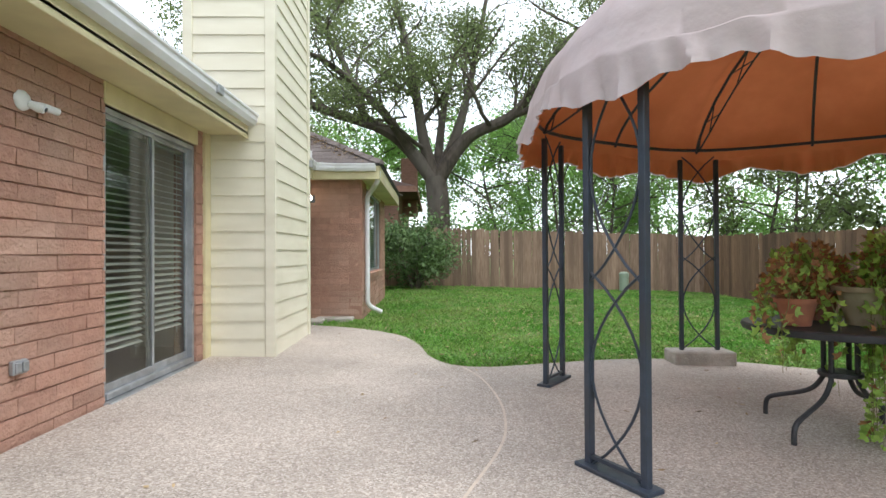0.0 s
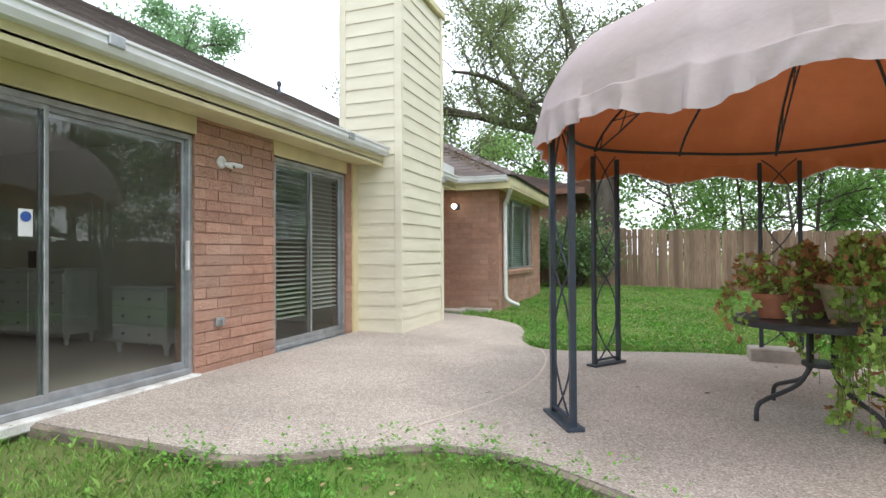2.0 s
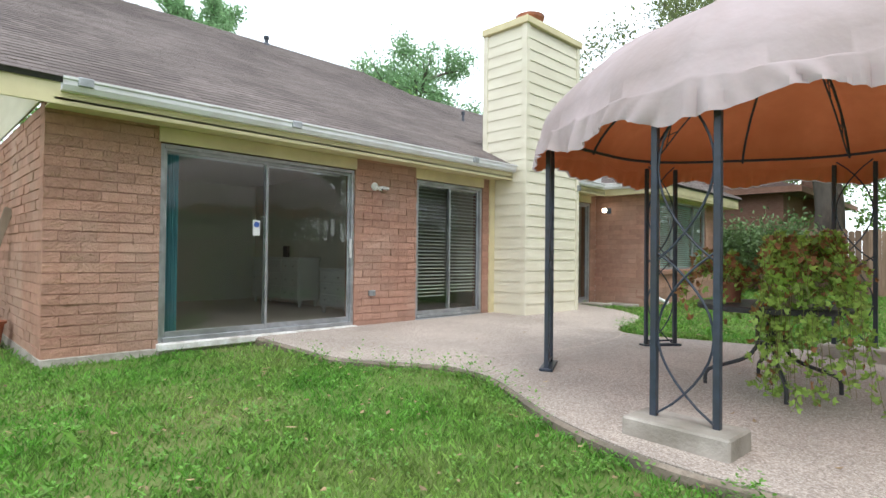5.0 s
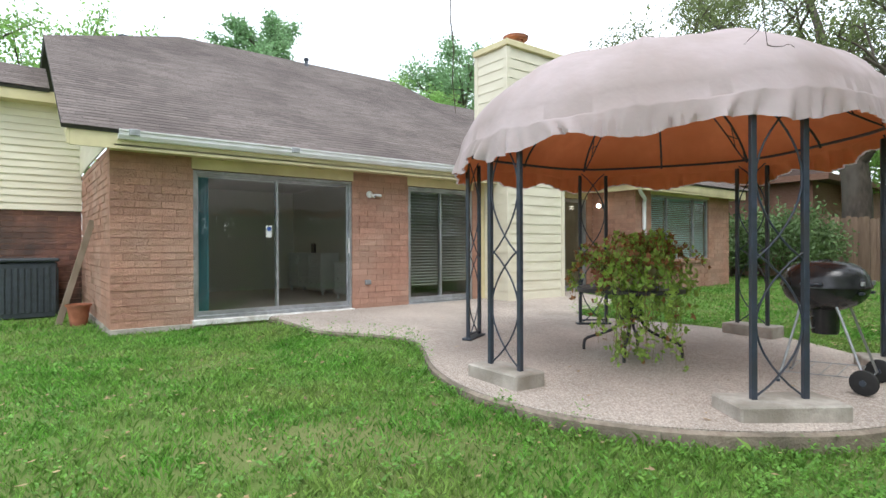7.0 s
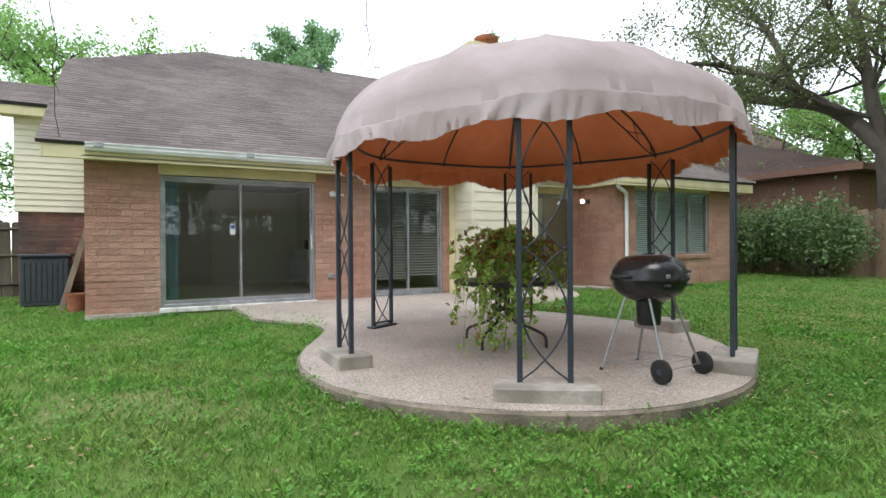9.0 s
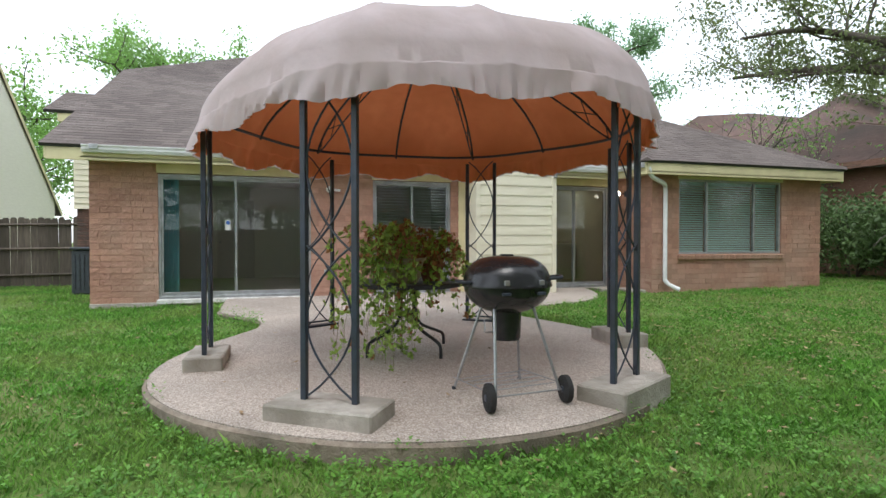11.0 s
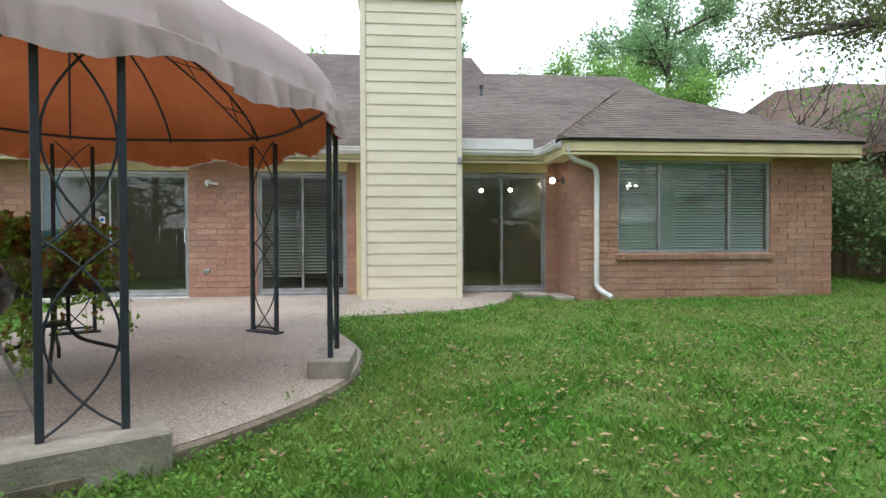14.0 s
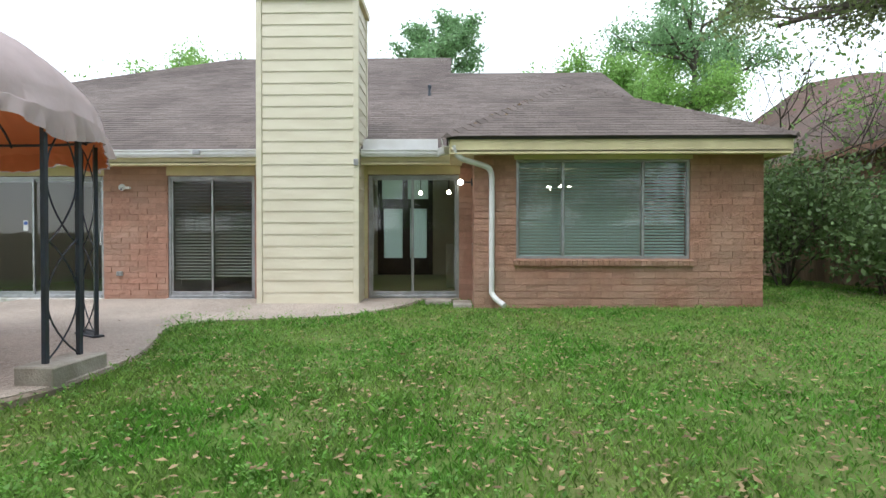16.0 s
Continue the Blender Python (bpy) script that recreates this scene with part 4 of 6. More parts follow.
blind("venetian_blind", 10.13, 11.29, 0.76, 2.22, wx - 0.07, 46, M_SLAT_TEAL, "pale teal slatted blind behind the wide window", 0.046)
blind("venetian_blind", 11.33, 11.96, 0.76, 2.22, wx - 0.07, 44, M_SLAT_TEAL, "pale teal slatted blind behind the wide window", 0.046)
sill = tagged(new("sill"), "row of upright bricks forming the window sill", "sill", kind="structure")
sill.location = (WING_X, 10.7, 0.7)
me = data_of("brick", G().box((-0.06, -0.036, -0.045), (0.05, 0.036, 0.04), 0.004), M_BRICK)
for i in range(34):
    piece("brick", me, sill, (WING_X + 0.0, 9.36 + (i + 0.5) * 2.68 / 34, 0.715), ry=radians(8))
structure("trim", G().box((WING_X - 0.05, 9.37, 2.26), (WING_X + 0.01, 12.03, SOFFIT - 0.006), 0.005), M_TRIM, "cream painted header board over the window")


# ---- gutters, lamps and fittings on the house ----
def gutter(path, label):
    g = G()
    prof = [(0.0, 0.115), (0.0, 0.0), (0.075, 0.0), (0.10, 0.045), (0.10, 0.085), (0.115, 0.095), (0.115, 0.115), (0.10, 0.112), (0.098, 0.10), (0.092, 0.05), (0.07, 0.01), (0.006, 0.01), (0.006, 0.115)]
    path = [Vector(p) for p in path]
    for i, p in enumerate(path):
        d = (path[min(i + 1, len(path) - 1)] - path[max(i - 1, 0)]).normalized()
        s = Vector((d.y, -d.x, 0))
        if 0 < i < len(path) - 1:
            a = (path[i] - path[i - 1]).normalized()
            s = s / max(0.4, abs(s.dot(Vector((a.y, -a.x, 0)))))
        g.v += [tuple(p + s * o + Vector((0, 0, h))) for o, h in prof]
    k = len(prof)
    g.f = [(i * k + j, (i + 1) * k + j, (i + 1) * k + (j + 1) % k, i * k + (j + 1) % k) for i in range(len(path) - 1) for j in range(k)]
    g.f += [tuple(range(k)), tuple(range((len(path) - 1) * k, len(path) * k))[::-1]]
    return tagged(part("gutter", g, M_WHITE, None, label), category="gutter", kind="structure")


gt = gutter([(EX, -1.10, 2.405), (EX, 5.28, 2.42)], "white painted metal gutter along the eave")
gutter([(EX, 6.95, 2.415), (EX, 8.22, 2.41), (-1.55, 8.40, 2.41), (-0.90, 8.39, 2.41)], "white painted metal gutter turning to the wing")
for y in (-0.93, 1.16, 4.25):
    part("gutter_strap", G().box((EX, y - 0.06, 2.45), (EX + 0.122, y + 0.06, 2.53), 0.006), M_ALU, gt)
structure("trim", G().box((EX - 0.01, 6.97, 2.535), (EX + 0.03, 8.2, 2.70), 0.004), M_WHITE, "white metal splash board above the gutter")
ds = spline([(-0.87, 8.46, 2.42), (-0.88, 8.50, 2.31), (-0.92, 8.60, 2.23), (-1.05, 8.94, 2.14), (-1.11, 9.02, 2.05), (-1.115, 9.03, 1.9)], 4) + [Vector((-1.115, 9.03, 0.32))] + spline([(-1.11, 9.03, 0.26), (-1.05, 9.08, 0.18), (-0.90, 9.20, 0.09)], 4)
tagged(part("downspout", G().tube(ds, 0.042, 10), M_WHITE, None, "white metal downspout with a kicked-out foot", True), category="downspout", kind="structure")

lamp = thing("security_light", (WX, 2.70, 1.97), "white twin-head security light on the brick wall", "security light")
part("base", G().lathe([(0.0, 0.035), (0.04, 0.03), (0.058, 0.012), (0.06, 0.0)], (WX - 0.002, 2.70, 1.97), 20, (1, 0, 0)), M_WHITE, lamp, smooth=True)
part("sensor", G().lathe([(0.0, 0.085), (0.025, 0.08), (0.03, 0.05), (0.022, 0.0)], (WX + 0.028, 2.72, 1.955), 14, (0.8, 0.3, -0.3)), M_WHITE, lamp, smooth=True)
part("lens", G().lathe([(0.0, 0.092), (0.014, 0.09), (0.015, 0.085)], (WX + 0.028, 2.72, 1.955), 12, (0.8, 0.3, -0.3)), M_BLACK, lamp, smooth=True)
part("lamp_head", G().lathe([(0.0, 0.16), (0.022, 0.158), (0.024, 0.07), (0.012, 0.0)], (WX + 0.028, 2.74, 1.965), 14, (0.35, 0.93, -0.1)), M_WHITE, lamp, smooth=True)
out = thing("outlet_box", (WX, 2.66, 0.47), "grey weatherproof outlet box on the brick wall", "outlet")
part("box", G().box((WX - 0.002, 2.605, 0.43), (WX + 0.03, 2.715, 0.51), 0.006), M_ALU, out)
for y in (2.633, 2.687):
    part("cover", G().box((WX + 0.03, y - 0.022, 0.44), (WX + 0.042, y + 0.022, 0.50), 0.004), M_ALU, out)
wl_ = thing("wall_lamp", (-2.0, 8.76, 1.98), "lit round glass wall lamp beside the door", "wall lamp")
part("bracket", G().box((-2.05, 8.745, 1.95), (-1.95, 8.775, 2.07), 0.006).tube([(-2.0, 8.76, 2.01), (-2.0, 8.62, 2.01)], 0.012, 8), M_BLACK, wl_)
part("globe", G().lathe([(0.001, -0.052), (0.03, -0.042), (0.05, -0.012), (0.05, 0.012), (0.03, 0.042), (0.001, 0.052)], (-2.0, 8.57, 2.01), 16), M_BULB, wl_, smooth=True)
for i, (x, y) in enumerate(((-4.6, 7.75), (-4.4, 8.35))):
    pl = thing("pendant_lamp", (x, y, 2.42), "lit round pendant lamp in the hall", "pendant lamp", "pendant lamps")
    part("stem", G().tube([(x, y, 2.42), (x, y, 2.12)], 0.008, 6), M_BLACK, pl)
    part("globe", G().lathe([(0.001, -0.045), (0.032, -0.032), (0.045, 0.0), (0.032, 0.032), (0.001, 0.045)], (x, y, 2.06), 14), M_BULB_DIM, pl, smooth=True)
ch = thing("chandelier", (-3.2, 10.4, 2.42), "small lit chandelier behind the window", "chandelier")
part("stem", G().tube([(-3.2, 10.4, 2.42), (-3.2, 10.4, 2.0)], 0.008, 6), M_BLACK, ch)
for i in range(5):
    a = i * 2 * math.pi / 5
    part("bulb", G().lathe([(0.001, -0.035), (0.025, -0.02), (0.03, 0.0), (0.018, 0.03), (0.001, 0.045)], (-3.2 + 0.2 * math.cos(a), 10.4 + 0.2 * math.sin(a), 2.04), 10), M_BULB_DIM, ch, smooth=True)
    part("arm", G().tube([(-3.2, 10.4, 2.02), (-3.2 + 0.2 * math.cos(a), 10.4 + 0.2 * math.sin(a), 2.0)], 0.006, 5), M_BLACK, ch)
kc = tagged(part("counter", G().box((-5.6, 8.3, FLOOR), (-4.4, 9.0, 0.98), 0.01), M_DOORPAINT, None), "white counter in the hall", "counter")
for x, y, z, r in ((-9.9, 4.9, plane_z(-9.9), 0.05), (-5.5, 7.9, plane_z(-5.5), 0.03), (-9.4, -0.0, plane_z(-9.4) - 0.35, 0.09)):
    vp = thing("roof_vent", (x, y, z), "small dark metal vent pipe on the roof", "vent pipe", "roof vents")
    part("pipe", G().lathe([(r * 1.8, -0.1), (r * 1.2, 0.05), (r, 0.06), (r, 0.16), (r * 0.8, 0.17)], (x, y, z), 12), M_BLACK, vp, smooth=True)
    part("cap", G().lathe([(r * 1.5, 0.0), (r * 1.5, 0.07), (0.0, 0.10)], (x, y, z + 0.16), 12), M_BLACK, vp, smooth=True)
sm = tagged(part("stepping_slab", G().box((-2.2, 8.0, -0.02), (-1.72, 8.42, 0.075), 0.012), M_CONC), "flat grey stone slab in the grass by the door", "stone slab", "slabs by the door")
tagged(part("stepping_slab", G().box((-1.9, 8.45, -0.02), (-1.3, 8.74, 0.07), 0.012), M_CONC), "flat grey stone slab in the grass by the door", "stone slab", "slabs by the door")
tagged(part("junction_box", G().box((CX1 + 0.006, 6.87, 2.24), (CX1 + 0.05, 6.94, 2.34), 0.006), M_ALU), "small grey junction box on the chimney corner", "junction box")

# ---- things on the patio ----
PZ = patio_z(2.6, 3.0)
tb = thing("patio_table", (2.58, 3.0, PZ), "round dark metal patio table with four curved legs", "table")
TC = Vector((2.58, 3.0, 0))
M_TABLE = mat("dark_table_metal", (0.045, 0.045, 0.05), (0.03, 0.03, 0.033), 18, 0.45, 0.05, 80)
part("tabletop", G().lathe([(0.0, 0.66), (0.52, 0.66), (0.545, 0.655), (0.555, 0.67), (0.555, 0.69), (0.545, 0.70), (0.515, 0.695), (0.0, 0.693)], (TC.x, TC.y, PZ), 48), M_TABLE, tb, smooth=True)
for i in range(4):
    a = radians(26 + 90 * i)
    c, s = math.cos(a), math.sin(a)
    path = spline([(TC.x + r * c, TC.y + r * s, PZ + z) for r, z in ((0.10, 0.66), (0.10, 0.40), (0.115, 0.33), (0.20, 0.24), (0.42, 0.155), (0.475, 0.12), (0.49, 0.07), (0.49, 0.0))], 5)
    part("leg", G().tube(path, 0.016, 8), M_TABLE, tb, smooth=True)
part("brace", G().lathe([(0.0, 0.37), (0.12, 0.37), (0.125, 0.385), (0.12, 0.40), (0.0, 0.40)], (TC.x, TC.y, PZ), 24), M_TABLE, tb, smooth=True)
part("hub", G().lathe([(0.0, 0.61), (0.13, 0.61), (0.135, 0.63), (0.135, 0.66)], (TC.x, TC.y, PZ), 24), M_TABLE, tb, smooth=True)
TZ = PZ + 0.70
M_POTCREAM = mat("cream_ceramic", (0.46, 0.40, 0.27), (0.38, 0.32, 0.21), 9, 0.5, 0.1, 40, c3=(0.28, 0.22, 0.13), big=6)
M_EARTH = mat("potting_earth", (0.06, 0.04, 0.03), (0.03, 0.02, 0.016), 40, 0.95, 0.6, 90)


def pot(name, x, y, z, r, h, material, label, rim=0.03):
    p = thing(name, (x, y, z), label, "plant pot")
    part("body", G().lathe([(0.0, 0.0), (r * 0.68, 0.0), (r * 0.95, h - rim), (r * 1.08, h - rim), (r * 1.10, h), (r * 0.98, h), (r * 0.92, h - rim)], (x, y, z), 28), material, p, smooth=True)
    part("earth", G().lathe([(r * 0.93, h - rim), (0.0, h - rim + 0.01)], (x, y, z), 20), M_EARTH, p)
    return p


POTS = [("flower_pot", 2.27, 2.95, 0.115, 0.17, M_FLUE, "terracotta pot of a trailing plant on the patio table"),
        ("flower_pot", 2.74, 2.93, 0.20, 0.24, M_POTCREAM, "large cream ceramic pot of a trailing plant on the patio table"),
        ("flower_pot", 2.60, 3.24, 0.13, 0.18, M_FLUE, "terracotta pot of a trailing plant on the patio table")]
for nm, x, y, r, h, m_, lab in POTS:
    pot(nm, x, y, TZ, r, h, m_, lab)

M_STEM = mat("plant_stem", (0.16, 0.20, 0.06), (0.20, 0.13, 0.06), 8, 0.7)
M_TRAIL = mat("trailing_leaf", (0.26, 0.43, 0.07), (0.37, 0.52, 0.13), 4, 0.5, vary=0.35, translucent=0.35)
M_RUST = mat("rusty_leaf", (0.38, 0.18, 0.075), (0.28, 0.14, 0.065), 6, 0.7, vary=0.35, translucent=0.25)


def leaf_quads(g, p, d, size, rnd, lobes=3):
    """A small lobed leaf: a few pointed blades from one foot."""
    up = Vector((rnd.uniform(-1, 1), rnd.uniform(-1, 1), rnd.uniform(-0.2, 1))).normalized()
    d = (d + up * 0.6).normalized()
    s = d.cross(up)
    if s.length < 1e-3:
        s = Vector((1, 0, 0))
    s.normalize()
    for k in range(lobes):
        a = (k - (lobes - 1) / 2) * 0.9
        e = d * math.cos(a) + s * math.sin(a)
        w = (s * math.cos(a) - d * math.sin(a)) * size * 0.24
        tip = p + e * size * (1 if a == 0 else 0.8)
        midp = p + e * size * 0.5
        g.add([p, midp + w, tip, midp - w], [(0, 1, 2, 3)])


def trailing_plant(x, y, z, seed, stems, reach, fall, label, rust=0.35, bias=(0, 0)):
    rnd = random.Random(seed)
    pl = thing("trailing_plant", (x, y, z), label, "plant", "plants on the table")
    gl, gr = G(), G()
    for i in range(stems):
        a = rnd.uniform(0, 2 * math.pi)
        dx, dy = math.cos(a) + bias[0], math.sin(a) + bias[1]
        R = rnd.uniform(0.35, 1.0) * reach
        drop = rnd.uniform(0.1, 1.0) * fall
        hump = rnd.uniform(0.10, 0.42)
        pts = []
        for k in range(9):
            q = k / 8
            rr = R * (1 - (1 - q) ** 1.7)
            zz = hump * math.sin(min(1.0, q * 1.6) * math.pi * 0.62) - drop * max(0, q - 0.25) ** 1.5 * 1.5
            pts.append(Vector((x + dx * rr + rnd.uniform(-0.02, 0.02), y + dy * rr + rnd.uniform(-0.02, 0.02), max(PZ + 0.02, z + zz))))
        part("stem", G().tube(pts, 0.0035, 4, 0.0015), M_STEM, pl)
        for k in range(1, 9):
            for _ in range(rnd.randint(3, 6)):
                t = rnd.random()
                p = pts[k - 1].lerp(pts[k], t)
                d = Vector((rnd.uniform(-1, 1), rnd.uniform(-1, 1), rnd.uniform(-0.4, 0.8)))
                p2 = p + d.normalized() * rnd.uniform(0.0, 0.05)
                brown = rnd.random() < rust * (1.6 if p.z > z - 0.02 else 0.35)
                leaf_quads(gr if brown else gl, p2, d, rnd.uniform(0.032, 0.066), rnd)
    tagged(part("leaves", gl, M_TRAIL, pl, "green lobed leaves"), kind="stuff")
    tagged(part("dry_leaves", gr, M_RUST, pl, "dry rusty leaves"), kind="stuff")


trailing_plant(2.27, 2.95, TZ + 0.15, 3, 11, 0.34, 0.62, "small trailing plant with green and rusty leaves", 0.30, (-0.25, -0.15))
trailing_plant(2.74, 2.93, TZ + 0.22, 4, 66, 0.44, 1.5, "large trailing plant, half green and half dried rusty", 0.20, (0.55, -0.85))
trailing_plant(2.60, 3.24, TZ + 0.16, 5, 26, 0.44, 0.8, "bushy trailing plant with dry rusty tips", 0.32, (0.45, 0.25))

# kettle grill
GX, GY, GZ = 4.22, 3.36, patio_z(4.5, 3.36)
M_ENAMEL = mat("black_enamel", (0.012, 0.012, 0.014), (0.022, 0.022, 0.025), 14, 0.22, 0.03, 60, c3=(0.03, 0.03, 0.032), big=5, spec=0.5)
M_CHROME = mat("dull_chrome", (0.45, 0.46, 0.47), (0.34, 0.35, 0.36), 20, 0.35, metal=0.8)
M_RUBBER = mat("black_rubber", (0.02, 0.02, 0.02), (0.03, 0.03, 0.03), 20, 0.8, 0.2, 90)
grill = thing("kettle_grill", (GX, GY, GZ), "black enamel kettle grill on silver legs with two wheels", "grill")
E_ = 0.71
bowl = [(0.0, E_ - 0.21)] + [(0.318 * math.sin(t), E_ - 0.21 * math.cos(t)) for t in [0.3, 0.55, 0.8, 1.0, 1.2, 1.4, 1.57]] + [(0.325, E_), (0.325, E_ + 0.008)]
part("bowl", G().lathe(bowl, (GX, GY, 0), 40), M_ENAMEL, grill, smooth=True)
lid = [(0.33, E_ - 0.004), (0.33, E_ + 0.012)] + [(0.322 * math.cos(t) ** 0.62 if t < 1.57 else 0.0, E_ + 0.012 + 0.205 * math.sin(t)) for t in [0.1, 0.3, 0.5, 0.7, 0.9, 1.1, 1.3, 1.45, 1.5708]]
lid_ob = part("lid", G().lathe(lid, (GX, GY, 0), 40), M_ENAMEL, grill, "domed black lid", True)
part("vent", G().lathe([(0.05, 0.0), (0.05, 0.012), (0.0, 0.014)], (GX, GY, E_ + 0.215), 16), M_ENAMEL, lid_ob, smooth=True)
for dy in (-0.13, 0.13):
    q = math.sqrt(0.33 ** 2 - dy * dy)
    part("clip", G().box((GX + q - 0.01, GY + dy - 0.018, E_ + 0.02), (GX + q + 0.014, GY + dy + 0.018, E_ + 0.055), 0.004), M_CHROME, lid_ob)
    part("bracket", G().box((GX + q - 0.02, GY + dy - 0.03, E_ - 0.05), (GX + q + 0.012, GY + dy + 0.03, E_ - 0.03), 0.004), M_BLACK, grill)
hx, hy = GX + 0.12, GY + 0.30
part("handle", G().tube(spline([(GX + 0.02, GY + 0.315, E_ + 0.05), (GX + 0.03, GY + 0.39, E_ + 0.06), (GX + 0.14, GY + 0.375, E_ + 0.06), (GX + 0.13, GY + 0.285, E_ + 0.05)], 4), 0.013, 8), M_BLACK, lid_ob, smooth=True)
part("handle", G().tube(spline([(GX - 0.05, GY - 0.31, E_ + 0.03), (GX - 0.04, GY - 0.38, E_ + 0.035), (GX + 0.07, GY - 0.38, E_ + 0.035), (GX + 0.08, GY - 0.30, E_ + 0.03)], 4), 0.012, 8), M_BLACK, grill, smooth=True)
part("ash_catcher", G().lathe([(0.0, 0.31), (0.095, 0.31), (0.102, 0.33), (0.108, 0.50), (0.118, 0.53)], (GX, GY, 0), 24), M_ENAMEL, grill, smooth=True)
part("ash_handle", G().tube([(GX - 0.06, GY - 0.09, 0.46), (GX - 0.07, GY - 0.15, 0.45), (GX - 0.05, GY - 0.15, 0.36), (GX - 0.05, GY - 0.09, 0.36)], 0.006, 6), M_CHROME, grill)
WH = [(4.57, 3.085), (4.51, 3.685)]
FT = [(3.98, 3.03), (3.86, 3.63)]
for (x, y) in WH:
    sgn = -1 if y < GY else 1
    leg = part("leg", G().tube([(GX + 0.13, GY + sgn * 0.15, 0.56), (x, y - sgn * 0.045, GZ + 0.09)], 0.011, 8), M_CHROME, grill, smooth=True)
    whl = part("wheel", G().lathe([(0.02, -0.025), (0.083, -0.025), (0.096, -0.018), (0.098, 0.0), (0.096, 0.018), (0.083, 0.025), (0.02, 0.025)], (x, y, GZ + 0.098), 28, (0.06, 1, 0)), M_RUBBER, grill, "black rubber wheel", True)
    part("hub_cap", G().lathe([(0.0, 0.032), (0.022, 0.03), (0.024, -0.03), (0.0, -0.032)], (x, y, GZ + 0.098), 14, (0.06, 1, 0)), M_BLACK, whl, smooth=True)
for (x, y) in FT:
    sgn = -1 if y < GY else 1
    leg = part("leg", G().tube([(GX - 0.13, GY + sgn * 0.14, 0.56), (x, y, GZ + 0.01)], 0.011, 8), M_CHROME, grill, smooth=True)
    part("foot", G().lathe([(0.0, 0.0), (0.015, 0.0), (0.016, 0.03), (0.011, 0.035)], (x, y, GZ), 10), M_BLACK, leg, smooth=True)
part("axle", G().tube([(WH[0][0], WH[0][1], GZ + 0.098), (WH[1][0], WH[1][1], GZ + 0.098)], 0.006, 6), M_CHROME, grill)
for k in range(5):
    q = 0.12 + 0.19 * k
    a = Vector((WH[0][0], WH[0][1] + 0.05, GZ + 0.13)).lerp(Vector((FT[0][0], FT[0][1], GZ + 0.10)), q)
    b = Vector((WH[1][0], WH[1][1] - 0.05, GZ + 0.13)).lerp(Vector((FT[1][0], FT[1][1], GZ + 0.10)), q)
    part("shelf_wire", G().tube([a, b], 0.0035, 5), M_CHROME, grill)
for i in (0, 1):
    part("side_wire", G().tube([(WH[i][0], WH[i][1] * 0.985 + GY * 0.015, GZ + 0.13), (FT[i][0], FT[i][1], GZ + 0.10)], 0.005, 5), M_CHROME, grill)

# joint line across the slab
structure("joint", ribbon(spline([(-0.10, 1.40, 0), (0.149, 2.06, 0), (0.39, 2.72, 0), (0.48, 3.21, 0), (0.50, 3.79, 0), (0.43, 4.47, 0), (0.27, 5.0, 0)], 8), 0.018, patio_z, 0.004), M_JOINT, "thin pale joint curving across the patio")
structure("joint", ribbon([(-2.25, 3.3, 0), (0.5, 3.25, 0)], 0.008, patio_z, 0.004), M_JOINT, "thin straight joint across the patio")

# ---- south side: air conditioner, pots, board ----
M_ACGREY = mat("grey_blue_metal", (0.055, 0.068, 0.08), (0.038, 0.046, 0.056), 12, 0.5, 0.05, 60)
ac = thing("air_conditioner", (-5.75, -1.94, -0.1), "dark grey-blue outdoor air conditioner unit beside the brick wall", "air conditioner")
part("body", G().box((-6.1, -2.33, -0.1), (-5.39, -1.55, 0.84), 0.03), M_ACGREY, ac)
part("top", G().box((-6.13, -2.36, 0.84), (-5.35, -1.52, 0.90), 0.02), M_ACGREY, ac)
me = data_of("louvre", G().box((-0.012, -0.03, -0.40), (0.012, 0.03, 0.34), 0.006), M_ACGREY)
for i in range(9):
    piece("louvre", me, ac, (-5.385, -2.28 + i * 0.085, 0.40))
me2 = data_of("louvre", G().box((-0.03, -0.012, -0.40), (0.03, 0.012, 0.34), 0.006), M_ACGREY)
for i in range(8):
    piece("louvre", me2, ac, (-6.05 + i * 0.085, -1.545, 0.40))
pot("flower_pot", -3.95, -1.36, lawn_z(-3.95, -1.36) - 0.01, 0.16, 0.33, M_FLUE, "empty terracotta pot standing in the grass")
pot("flower_pot", -4.6, -1.32, lawn_z(-4.6, -1.32) - 0.01, 0.10, 0.26, M_FLUE, "empty terracotta pot beside the brick wall")
M_OLDBOARD = mat("weathered_board", (0.34, 0.27, 0.21), (0.24, 0.19, 0.14), 10, 0.9, 0.3, 60, stretch=(1, 1, 0.3))
bd = G().box((-0.02, -0.045, 0), (0.02, 0.045, 1.66), 0.004, Matrix.Translation((-4.2, -1.60, -0.1)) @ Matrix.Rotation(radians(-15.5), 4, "X"))
tagged(part("wood_board", bd, M_OLDBOARD), "weathered board leaning on the brick side wall", "board")

